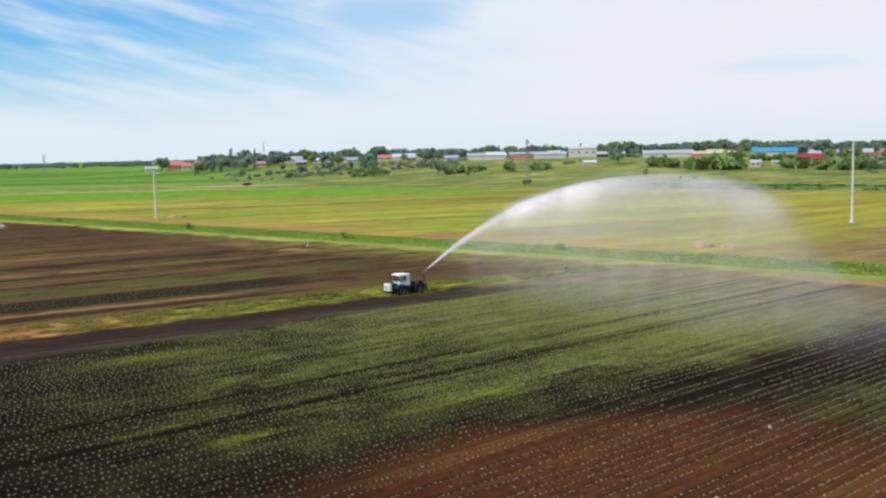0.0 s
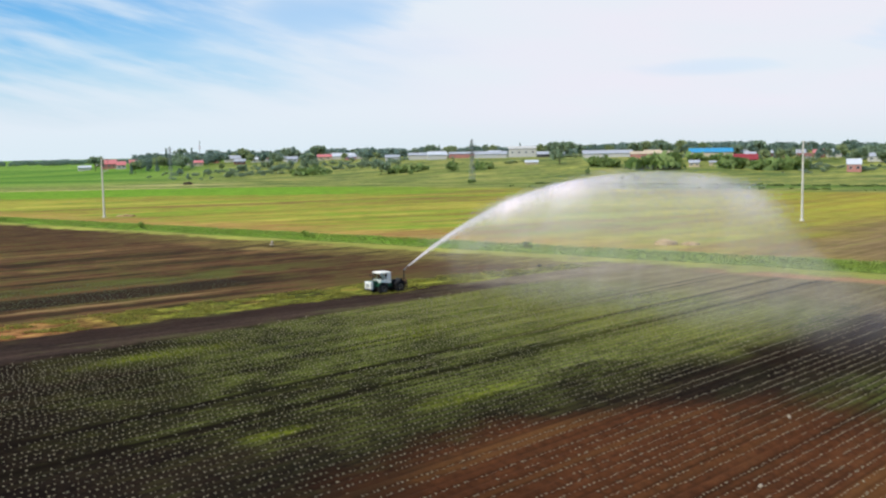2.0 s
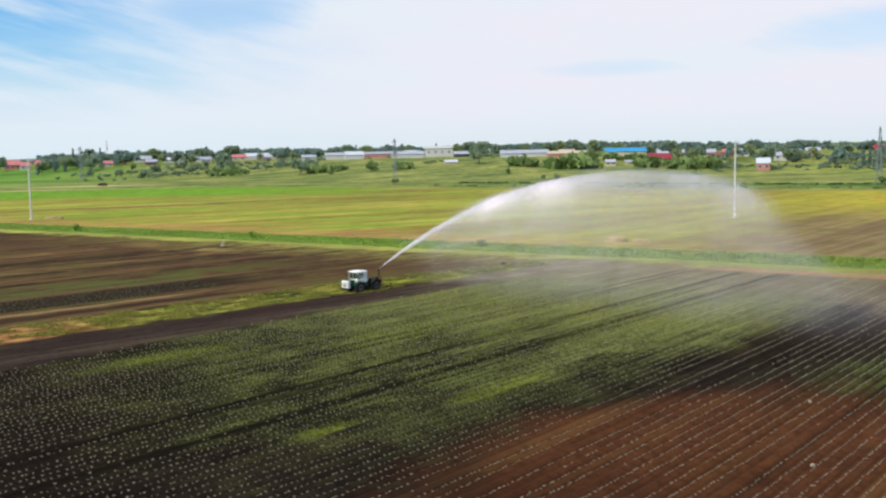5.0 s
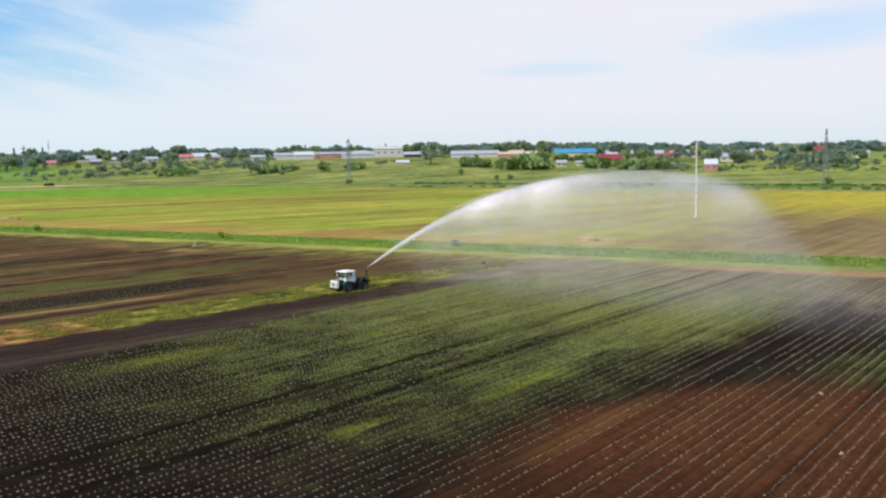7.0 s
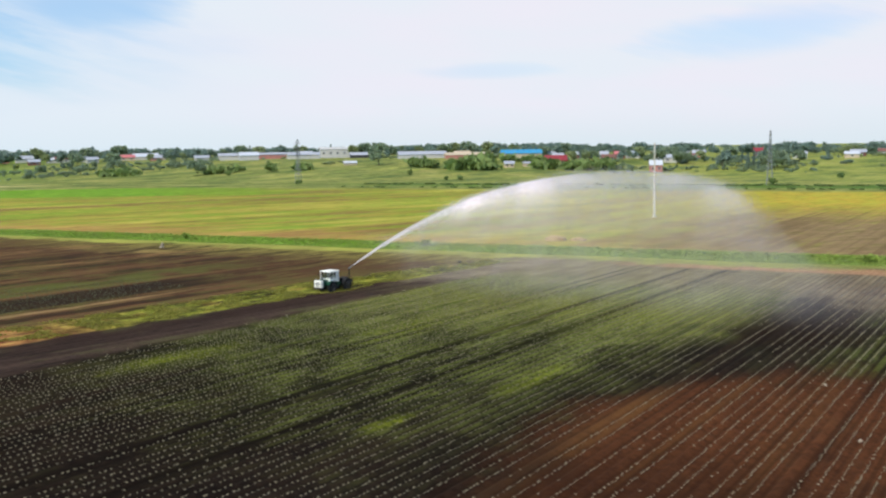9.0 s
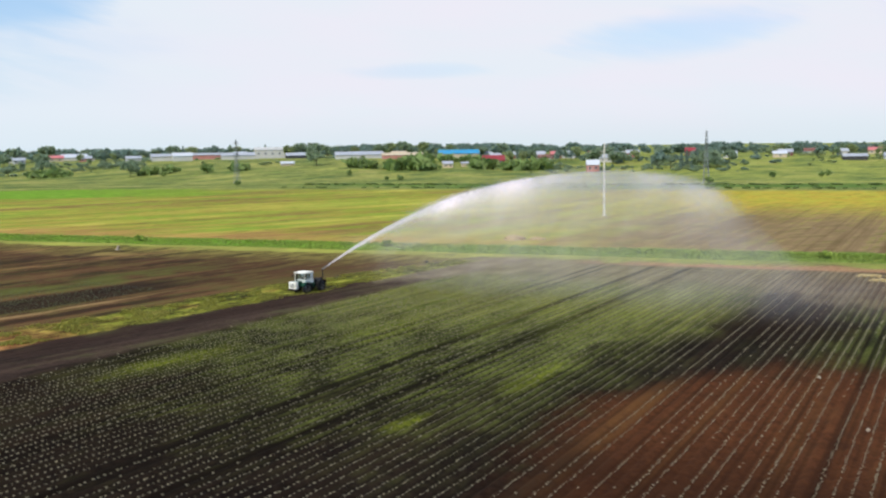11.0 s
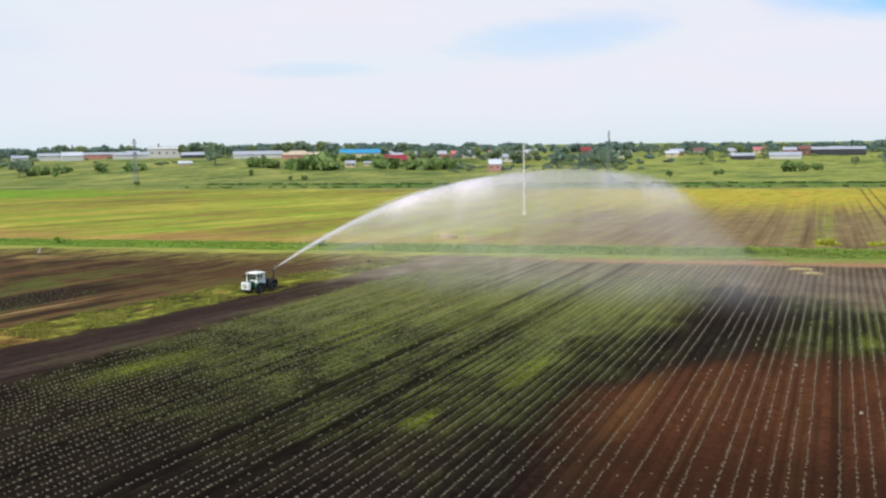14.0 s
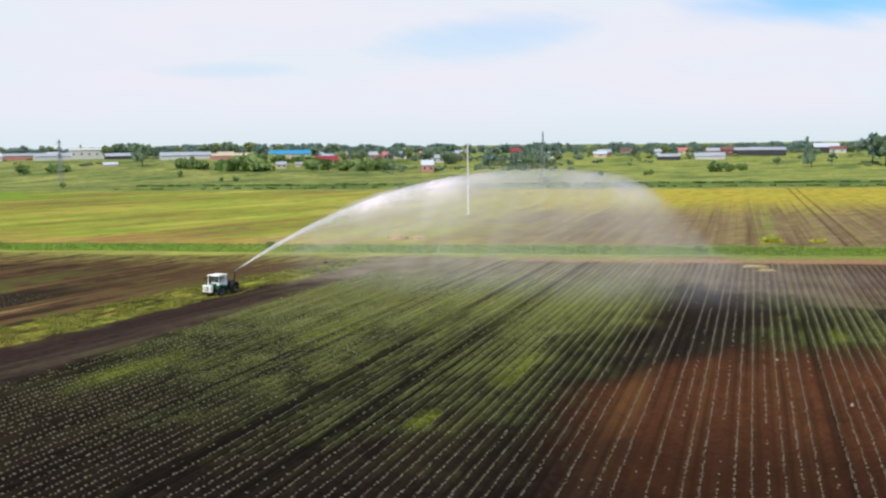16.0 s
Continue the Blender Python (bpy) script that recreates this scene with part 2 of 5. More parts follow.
    soil = blend(t, soil, rgb(20, 14, 8), lane * (nm.step(0.3, 0.6) * 0.35 + 0.55))
    far_crop = (u + (nm - 0.5) * 16.0 + (nr - 0.5) * 14.0).step(60.0, 84.0) * (w + (nm - 0.5) * 8.0).step(36.0, 44.0)
    soil = blend(t, soil, blend(t, rgb(92, 102, 44), rgb(150, 150, 78), (nr * 0.4 + nw * 0.3 + nf * 0.3).step(0.38, 0.62)), far_crop * 0.72)
    tail = (u + (nm - 0.5) * 18.0 + (nr - 0.5) * 10.0 + (w * -1.0 + 40.0).most(0.0) * 0.6).step(96.0, 112.0)
    soil = blend(t, soil, blend(t, rgb(112, 94, 68), rgb(156, 138, 104), (nr * 0.5 + nm * 0.5).step(0.36, 0.64)), tail * 0.75)
    soil = blend(t, soil, rgb(88, 58, 46), tail * (e + (nm - 0.5) * 30.0).step(30.0, -5.0) * 0.7)
    # furrow shade put into the colour of the far rows too
    soil = blend(t, soil, rgb(52, 42, 24), far_crop.most(tail) * ridge.step(0.0, -0.9) * 0.5)
    soil = blend(t, soil, rgb(34, 26, 16), far_crop * lane * 0.75)
    soaked = (x - 41.0) * (x - 41.0) * 0.016 + (y - 75.0) * (y - 75.0) * 0.02 + (nm - 0.5) * 1.6 + (nr - 0.5) * 0.6
    soil = blend(t, soil, blend(t, rgb(26, 18, 13), rgb(46, 33, 24), nf.step(0.3, 0.7)), soaked.step(1.2, 0.4) * 0.65)

    # bare headland beside the strip
    bare = blend(t, rgb(44, 33, 27), rgb(78, 61, 50), (nf * 0.4 + ns2 * 0.6).step(0.36, 0.64))
    bare = blend(t, bare, rgb(46, 28, 22), s.step(92.0, 98.5) * 0.6)
    bare = blend(t, bare, rgb(34, 27, 20), fuzz(t, vec(t, r * 0.3, s * 1.3, 44.0), 0.9, 4.0, 0.7).step(0.47, 0.38) * 0.7)
    bare = blend(t, bare, rgb(84, 84, 48), (ns2 * 0.5 + nm * 0.5).step(0.5, 0.64) * 0.5)
    head = (w + (nm - 0.5) * 3.0 + (nw - 0.5) * 2.0).step(81.6, 84.0).most((s + (nm - 0.5) * 3.0).step(91.5, 94.0))
    col = blend(t, soil, bare, head)
    # worn headland east of the machine
    worn = blend(t, rgb(110, 94, 72), rgb(150, 134, 102), (nm * 0.6 + ns2 * 0.4).step(0.38, 0.62))
    col = blend(t, col, worn, (r + (nm - 0.5) * 14.0).step(76.0, 94.0) * head * 0.85)

    # weedy strip and the ploughed land behind it
    plough = blend(t, rgb(64, 44, 29), rgb(110, 78, 50), (ns * 0.6 + ns2 * 0.2 + nf * 0.2).step(0.38, 0.60))
    plough = blend(t, plough, rgb(92, 92, 44), (ns2 * 0.6 + nm * 0.4).step(0.49, 0.58) * 0.75)
    plough = blend(t, plough, rgb(118, 98, 56), fuzz(t, vec(t, r * 0.03, s * 1.0, 15.0), 0.35, 4.0, 0.65).step(0.56, 0.66) * 0.7)
    n7 = fuzz(t, vec(t, r * 0.12, s * 1.0, 21.0), 0.8, 5.0, 0.7)
    plough = blend(t, plough, rgb(26, 19, 13), (ns2 * 0.6 + n7 * 0.4).step(0.48, 0.40) * 0.5)
    plough = blend(t, plough, rgb(128, 104, 62), n7.step(0.56, 0.68) * 0.35)
    plough = blend(t, plough, rgb(66, 44, 28), (d + (nb - 0.5) * 40.0).step(84.0, 112.0) * 0.45)
    plough = blend(t, plough, rgb(84, 58, 42), (d + (nb - 0.5) * 30).step(100.0, 118.0) * nm.step(0.4, 0.6) * 0.6)
    tan = blend(t, rgb(142, 122, 70), rgb(184, 148, 94), nf.step(0.3, 0.7))
    plough = blend(t, plough, tan, (d + (nm - 0.5) * 14.0).step(124.0, 133.0) * (e + (nm - 0.5) * 50.0).step(90.0, 40.0) * 0.8)
    plough = blend(t, plough, tan, ((x + 13.0) * (x + 13.0) * 0.020 + (y - 183.0) * (y - 183.0) * 0.06 + (x + 13.0) * (y - 183.0) * 0.04 + (nm - 0.5) * 4.0).step(1.0, -0.2) * 0.7)
    n5 = fuzz(t, vec(t, r * 0.25, s * 0.9, 40.0), 0.6, 5.0, 0.7)
    plough = blend(t, plough, blend(t, rgb(96, 88, 44), rgb(152, 140, 72), n5.step(0.4, 0.6)), (d + (n5 - 0.5) * 26.0).step(114.0, 134.0) * (e + (nm - 0.5) * 60.0).step(215.0, 130.0) * 0.85)
    plough = blend(t, plough, rgb(118, 104, 54), n5.step(0.53, 0.62) * 0.4)
    plough = blend(t, plough, rgb(32, 24, 16), (n5 * 0.6 + ns * 0.4).step(0.48, 0.40) * 0.35)
    sb = s + (nm - 0.5) * 3.0 + (n7 - 0.5) * 1.6                         # beds along the strip: bare, pale, planted, weedy
    plough = blend(t, plough, rgb(32, 23, 18), sb.band(110.4, 113.0, 0.5) * (r + (nm - 0.5) * 24.0).step(74.0, 54.0) * 0.7)
    plough = blend(t, plough, rgb(160, 130, 86), sb.band(114.2, 115.6, 0.5) * n7.step(0.40, 0.54) * (r + (nm - 0.5) * 20.0).step(66.0, 46.0) * 0.8)
    plough = blend(t, plough, rgb(30, 25, 18), sb.band(117.5, 126.5, 0.9) * (r + (nm - 0.5) * 24.0).step(82.0, 58.0) * 0.75)
    plough = blend(t, plough, rgb(86, 92, 40), sb.band(128.5, 137.0, 1.4) * (n5 * 0.5 + nm * 0.5).step(0.40, 0.56) * (r + (nm - 0.5) * 24.0).step(92.0, 70.0) * 0.7)
    plough = blend(t, plough, rgb(38, 28, 20), sb.band(139.0, 142.0, 0.9).most(sb.band(150.0, 152.0, 0.8)).most(sb.band(163.0, 167.0, 1.2)) * nm.step(0.40, 0.56) * 0.7)
    plough = blend(t, plough, rgb(150, 112, 72), sb.band(154.0, 158.0, 1.2).most(sb.band(178.0, 183.0, 1.6)) * n5.step(0.44, 0.60) * 0.6)
    upper = s + (nm - 0.5) * 5.0 + r.step(70.0, 110.0) * 4.5
    col = blend(t, col, plough, upper.step(107.0, 109.0))
    strip = blend(t, rgb(74, 80, 26), rgb(142, 144, 52), (nf * 0.5 + nm * 0.5).step(0.38, 0.62))
    strip = blend(t, strip, rgb(62, 52, 28), (ns2 * 0.6 + nm * 0.4).step(0.48, 0.40) * 0.75)
    strip = blend(t, strip, rgb(144, 98, 58), (nm.step(0.40, 0.52) * r.step(44.0, 24.0)).most((nm * 0.5 + ns * 0.5).step(0.52, 0.58) * 0.5))
    n6 = fuzz(t, vec(t, r * 0.7, s * 1.4, 3.0), 0.55, 4.0, 0.7)
    strip = blend(t, strip, rgb(48, 40, 22), n6.step(0.50, 0.38) * 0.85)
    strip = blend(t, strip, rgb(188, 176, 74), n6.step(0.56, 0.66) * 0.7)
    strip = blend(t, strip, blend(t, rgb(108, 62, 38), rgb(188, 130, 82), n6.step(0.4, 0.6)), (r + (nm - 0.5) * 26.0).step(46.0, 22.0) * 0.75)
    smask = (s + (nm - 0.5) * 2.4).step(98.6, 99.6) * upper.step(109.0, 106.5) * (r + (nm - 0.5) * 8).step(112.0, 102.0)
    col = blend(t, col, strip, smask)
    # dirt track in front of the ditch, grass of the ditch
    track = blend(t, rgb(150, 104, 74), rgb(192, 150, 108), nf.step(0.3, 0.7))
    tmask = (d + (nm - 0.5) * 2.0).band(127.5, 133.0, 1.2) * (e + (nm - 0.5) * 20).step(62.0, 40.0)
    col = blend(t, col, track, tmask * 0.85)
    lush = blend(t, rgb(100, 134, 46), rgb(160, 178, 72), (nf * 0.5 + nm * 0.5).step(0.36, 0.64))
    lush = blend(t, lush, rgb(158, 148, 76), (d + (nm - 0.5) * 10).step(142.0, 135.0) * 0.75)
    n8 = fuzz(t, vec(t, e * 0.5, d * 1.0, 11.0), 0.14, 4.0, 0.65)
    dw = d + (nm - 0.5) * 7.0 + (n8 - 0.5) * 13.0 + (nf - 0.5) * 4.0
    lush = blend(t, lush, rgb(176, 176, 78), n8.step(0.54, 0.64) * 0.7)
    lush = blend(t, lush, rgb(70, 112, 34), n8.step(0.45, 0.36) * 0.6)
    lush = blend(t, lush, blend(t, rgb(84, 142, 34), rgb(138, 184, 54), nf.step(0.35, 0.65)), (e + (nm - 0.5) * 60.0).step(70.0, 130.0) * (n8 * 0.5 + nm * 0.5).step(0.38, 0.54) * (d + (nm - 0.5) * 6.0).step(136.0, 141.0) * 0.75)
    lush = blend(t, lush, rgb(116, 126, 62), (e + (nm - 0.5) * 40.0).step(80.0, 40.0) * 0.5)
    col = blend(t, col, lush, dw.band(132.5, 152.0, 1.8))

    # fields beyond the ditch
    gold = blend(t, rgb(138, 122, 50), rgb(182, 168, 72), nh.step(0.40, 0.60))
    gold = blend(t, gold, rgb(140, 158, 52), (nh2 * 0.7 + nm * 0.3).step(0.47, 0.57) * 0.85)
    gold = blend(t, gold, rgb(140, 112, 68), (nh * 0.5 + nh2 * 0.35 + nm * 0.15).step(0.49, 0.42) * 0.75)
    gold = blend(t, gold, rgb(104, 94, 38), nh3.step(0.38, 0.30) * 0.6)
    gold = blend(t, gold, rgb(214, 196, 92), (nh3 * 0.3 + nh * 0.7).step(0.55, 0.66) * 0.55)
    gold = blend(t, gold, rgb(124, 152, 46), fuzz(t, vec(t, x * 0.009, bent * 0.10, 17.0), 1.0, 4.0, 0.6).step(0.54, 0.62) * 0.7)
    gold = blend(t, gold, rgb(182, 134, 80), (d + (nm - 0.5) * 26.0 + (nh2 - 0.5) * 40).step(176.0, 152.0) * 0.6)
    n11 = fuzz(t, vec(t, x * 0.02, bent * 0.45, 50.0), 1.0, 5.0, 0.65)
    gold = blend(t, gold, rgb(112, 104, 42), n11.step(0.44, 0.34) * 0.3)
    gold = blend(t, gold, rgb(206, 190, 88), n11.step(0.56, 0.68) * 0.3)
    rows = fuzz(t, vec(t, u * 0.006, v * 1.0, 5.0), 0.30, 4.0, 0.65)
    rows2 = fuzz(t, vec(t, u * 0.004, v * 1.0, 8.0), 0.11, 4.0, 0.65)
    rows3 = fuzz(t, vec(t, u * 0.008, v * 1.0, 3.0), 0.85, 4.0, 0.65)
    brown = blend(t, rgb(118, 96, 64), rgb(152, 126, 90), (rows * 0.5 + rows3 * 0.5).step(0.36, 0.62))
    brown = blend(t, brown, rgb(126, 130, 44), (rows3 * 0.4 + rows * 0.3 + nm * 0.3).step(0.51, 0.62) * 0.6)
    brown = blend(t, brown, rgb(94, 66, 46), rows3.step(0.40, 0.32) * 0.5)
    topc = blend(t, rgb(200, 168, 60), rgb(176, 172, 58), nm.step(0.4, 0.6))
    brown = blend(t, brown, topc, (d + (nm - 0.5) * 50.0 + (rows3 - 0.5) * 90.0 + (rows - 0.5) * 60.0).step(205.0, 300.0) * 0.92)
    brown = blend(t, brown, rgb(132, 152, 50), (v + (nm - 0.5) * 3.0).band(22.0, 26.0, 1.2) * (rows3 * 0.7 + nm * 0.3).step(0.44, 0.60) * (d + (nm - 0.5) * 60.0).step(290.0, 200.0) * 0.6)
    brown = blend(t, brown, rgb(84, 60, 44), v.band(12.2, 12.8, 0.3).most(v.band(9.6, 10.2, 0.3)) * nm.step(0.3, 0.5) * 0.8)
    bmask = (e + (nb - 0.5) * 60.0 - (d - 150.0) * 0.10).step(78.0, 34.0)
    mid = blend(t, gold, blend(t, rgb(150, 126, 56), rgb(170, 164, 60), rows2.step(0.42, 0.56)), (e - (d - 150.0) * 0.1).step(120.0, 70.0) * 0.7)
    beyond = blend(t, mid, brown, bmask)
    gy = y + (x + 60.0).most(0.0) * 0.3
    vivid = blend(t, rgb(92, 142, 32), rgb(124, 168, 48), nm.step(0.3, 0.7))
    vmask = (gy + (nm - 0.5) * 14.0).band(428.0, 518.0, 4.0) * (x + (nb - 0.5) * 60.0).step(95.0, -10.0)
    beyond = blend(t, beyond, vivid, vmask * 0.9)
    meadow = blend(t, rgb(112, 124, 64), rgb(156, 154, 84), (nb * 0.5 + nm * 0.5).step(0.38, 0.62))
    meadow = blend(t, meadow, rgb(176, 178, 88), (nh2 * 0.6 + nm * 0.4).step(0.5, 0.6) * 0.75)
    meadow = blend(t, meadow, rgb(82, 116, 50), (nh * 0.4 + nm * 0.6).step(0.52, 0.62) * 0.6)
    meadow = blend(t, meadow, rgb(164, 170, 74), (x + (nm - 0.5) * 60.0).step(250.0, 330.0) * (d + (nm - 0.5) * 20.0).step(425.0, 440.0) * 0.35)
    n9 = fuzz(t, vec(t, x * 0.04, y * 0.07, 30.0), 0.7, 5.0, 0.65)
    meadow = blend(t, meadow, rgb(80, 104, 58), n9.step(0.50, 0.60) * 0.75)
    meadow = blend(t, meadow, rgb(176, 166, 100), n9.step(0.44, 0.34) * 0.7)
    meadow = blend(t, meadow, rgb(78, 118, 44), (d + (nm - 0.5) * 14.0).band(388.0, 424.0, 5.0) * (x + (nb - 0.5) * 120.0).step(60.0, 160.0) * 0.7)
    mmask = (d + (nb - 0.5) * 24.0).step(352.0, 372.0).most((gy + (nm - 0.5) * 10).step(516.0, 524.0) * x.step(110.0, 20.0))
    beyond = blend(t, beyond, meadow, mmask)
    lane2 = (d + (nm - 0.5) * 3.0).band(409.0, 414.0, 2.0).most((d + (nm - 0.5) * 3.0).band(376.0, 379.0, 1.5))
    beyond = blend(t, beyond, rgb(56, 84, 28), lane2 * 0.8)
    pale = blend(t, rgb(190, 182, 110), rgb(206, 186, 136), nm.step(0.4, 0.6))
    patch = (x + 78.0) * (x + 78.0) * (1 / 1500.0) + (y - 578.0) * (y - 578.0) * (1 / 160.0) + (nm - 0.5) * 1.5
    beyond = blend(t, beyond, pale, ((gy + (nm - 0.5) * 6.0).band(521.0, 529.0, 2.5) * x.step(-30.0, -80.0)).most(patch.step(1.2, 0.4)) * 0.85)
    far = blend(t, rgb(84, 126, 46), rgb(130, 164, 66), fuzz(t, vec(t, x * 0.001, y * 0.012, 2.0), 1.0, 3.0).step(0.4, 0.6))
    beyond = blend(t, beyond, far, (y - x * 0.3).step(560.0, 760.0) * x.step(-20.0, -160.0))
    mott = fuzz(t, vec(t, x * 0.5 + y * 0.1, bent * 1.6, 12.0), 0.28, 5.0, 0.7)      # broken turf
    beyond = blend(t, beyond, rgb(88, 84, 40), mott.step(0.52, 0.36) * 0.45)
    beyond = blend(t, beyond, rgb(196, 186, 110), mott.step(0.56, 0.72) * 0.35)
    col = blend(t, col, beyond, dw.step(150.5, 152.0))

    t.links.new(col, b.inputs["Base Color"])
    bn = t.nodes.new("ShaderNodeBump")
    bn.inputs["Strength"].default_value, bn.inputs["Distance"].default_value = 0.7, 0.12
    t.links.new((nf + nr * 0.6).socket, bn.inputs["Height"])
    t.links.new(bn.outputs[0], b.inputs["Normal"])
    return m


M_GROUND = soil_material()
M_SEEDLING = material("seedling_leaf", rgb(164, 153, 122), 0.7, vary=0.2, scale=6, translucent=0.25, island=0.45)
M_GRASS = material("grass_blades", rgb(168, 164, 66), 0.7, vary=0.3, scale=0.6, second=rgb(186, 172, 90), translucent=0.3, island=0.5)
M_REED = material("ditch_grass", rgb(168, 190, 82), 0.7, vary=0.3, scale=0.3, second=rgb(140, 164, 66), translucent=0.3, island=0.5)
# tree leaves: colours lightened and greyed, distance haze painted into them
M_LEAF_HAZED = material("hazed_tree_leaves", rgb(172, 190, 154), 0.7, vary=0.2, scale=0.4, second=rgb(182, 194, 152), translucent=0.5, island=0.4)
M_LEAF_DARK_HAZED = material("hazed_dark_leaves", rgb(158, 180, 162), 0.7, vary=0.2, scale=0.4, second=rgb(168, 184, 160), translucent=0.5, island=0.4)
M_LEAF_LIGHT_HAZED = material("hazed_light_leaves", rgb(184, 196, 140), 0.7, vary=0.15, scale=0.4, second=rgb(176, 190, 140), translucent=0.5, island=0.4)
M_BEHIND = material("dark_seedling_leaf", rgb(112, 116, 84), 0.7, vary=0.2, scale=6, translucent=0.2, island=0.5)
M_BUSH = material("bush_leaves", rgb(150, 172, 98), 0.7, vary=0.2, scale=0.4, second=rgb(166, 176, 104), translucent=0.4, island=0.5)
M_BARK = material("bark", rgb(84, 70, 56), 0.9, vary=0.3, scale=6, bump=0.4)
M_CONCRETE = material("concrete", rgb(214, 208, 194), 0.85, vary=0.12, scale=3, bump=0.2, second=rgb(176, 168, 152))
M_STEEL = material("weathered_steel", rgb(150, 152, 150), 0.6, 0.2, vary=0.2, scale=5, second=rgb(104, 84, 66))
M_CERAMIC = material("ceramic", rgb(120, 84, 66), 0.3, vary=0.1)


# ---------------------------------------------------------------- mesh helpers
def part(name, bm, mat, parent=None, label=""):
    me = bpy.data.meshes.new(name)
    bm.to_mesh(me)
    bm.free()
    me.materials.append(mat)
    ob = new(name, me)
    ob.parent = parent
    return tagged(ob, label)


def box(bm, size, m=Matrix(), bevel=0.0, taper=1.0):
    """A box of that size at the pose m; taper: its top's share of its foot."""
    made = bmesh.ops.create_cube(bm, size=1.0)["verts"]
    for v in made:
        k = taper if v.co.z > 0 else 1.0
        v.co = Vector((v.co.x * size[0] * k, v.co.y * size[1] * k, v.co.z * size[2]))
    if bevel:
        edges = list({e for v in made for e in v.link_edges})
        made = list({v for f in bmesh.ops.bevel(bm, geom=edges, offset=bevel, segments=2, profile=0.5, affect="EDGES")["faces"] for v in f.verts} | {v for v in made if v.is_valid})
    bmesh.ops.transform(bm, matrix=m, verts=made)
    return made


def rod(bm, a, b, r1, r2=None, seg=8):
    """A round bar from a to b."""
    a, b = Vector(a), Vector(b)
    m = Matrix.Translation((a + b) / 2) @ (b - a).to_track_quat("Z", "Y").to_matrix().to_4x4()
    return bmesh.ops.create_cone(bm, cap_ends=True, segments=seg, radius1=r1, radius2=r1 if r2 is None else r2, depth=(b - a).length, matrix=m)["verts"]


def sheet(bm, points, thick):
    """A flat plate through the points, with thickness."""
    vs = [bm.verts.new(p) for p in points]
    f = bm.faces.new(vs)
    f.normal_update()
    n = f.normal * thick
    out = bmesh.ops.extrude_face_region(bm, geom=[f])
    bmesh.ops.translate(bm, vec=n, verts=[g for g in out["geom"] if isinstance(g, bmesh.types.BMVert)])


def mass(name, verts, faces, mat, parent=None):
    """One mesh from arrays of corners and of triangles or quads."""
    me = bpy.data.meshes.new(name)
    verts, faces = np.asarray(verts, np.float32), np.asarray(faces, np.int32)
    me.vertices.add(len(verts))
    me.vertices.foreach_set("co", verts.ravel())
    k = faces.shape[1]
    me.loops.add(faces.size)
    me.loops.foreach_set("vertex_index", faces.ravel())
    me.polygons.add(len(faces))
    me.polygons.foreach_set("loop_start", np.arange(0, faces.size, k, dtype=np.int32))
    me.update(calc_edges=True)
    me.materials.append(mat)
    ob = new(name, me)
    ob.parent = parent
    return ob


def thing(name, m, label, category, group="", kind=""):
    ob = new(name)
    ob.matrix_world = m
    return tagged(ob, label, category, group, kind)


# ---------------------------------------------------------------- ground
def spread(first, last, step, out, grow):
    """Even steps from first to last, then growing steps to out on both sides."""
    mid = list(np.arange(first, last + step / 2, step))
    right, left, w = [mid[-1]], [mid[0]], step
    while right[-1] < out:
        w *= grow
        right.append(right[-1] + w)
    w = step
    while left[-1] > -out:
        w *= grow
        left.append(left[-1] - w)
    return np.array(left[:0:-1] + mid + right[1:])


gu = spread(-10.0, 150.0, 3.0, 4200.0, 1.07)
gv = spread(ROW_FIRST - 70 * ROW_STEP, 105.0, ROW_STEP / 4, 4200.0, 1.09)
U, W = np.meshgrid(gu, gv, indexing="ij")
V = unfan(U, W)
X, Y = U * CR - V * SR, U * SR + V * CR
Z = hill(X, Y) + relief(X, Y, W)
nu, nv = U.shape
idx = np.arange(nu * nv).reshape(nu, nv)
quads = np.stack([idx[:-1, :-1], idx[1:, :-1], idx[1:, 1:], idx[:-1, 1:]], -1).reshape(-1, 4)
ground = mass("ground", np.stack([X, Y, Z], -1).reshape(-1, 3), quads, M_GROUND)
tagged(ground, "ploughed and planted fields, weedy strips and meadows", "ground", kind="structure")

# ---------------------------------------------------------------- tractor
M_WHITE = material("tractor_white_paint", rgb(248, 244, 230), 0.45, vary=0.04, scale=3, second=rgb(232, 224, 204))
M_GREEN = material("tractor_green_paint", rgb(22, 74, 52), 0.4, vary=0.15, scale=3, second=rgb(40, 62, 48))
M_RUBBER = material("rubber", rgb(34, 33, 32), 0.85, vary=0.2, scale=8, bump=0.3, second=rgb(70, 58, 46))
M_RIM = material("rim_paint", rgb(150, 140, 126), 0.6, vary=0.15, scale=5, second=rgb(84, 70, 56))
M_BLACK = material("black_iron", rgb(38, 36, 34), 0.7, 0.3, vary=0.2, scale=5, second=rgb(62, 50, 40))
M_RUST = material("red_oxide_paint", rgb(88, 56, 44), 0.65, vary=0.25, scale=5, second=rgb(92, 58, 42))
M_LAMP = material("lamp_glass", rgb(225, 225, 215), 0.15, vary=0.03)


def glass_material():
    m = bpy.data.materials.new("cab_glass")
    m.use_nodes = True
    b = m.node_tree.nodes["Principled BSDF"]
    b.inputs["Base Color"].default_value = (0.75, 0.85, 0.82, 1)
    b.inputs["Roughness"].default_value, b.inputs["Transmission Weight"].default_value = 0.03, 1.0
    return m


M_GLASS = glass_material()
TRACTOR = pose(7.9, 124.2, -0.44, 0, 0, 180 + STRIP_DEG)


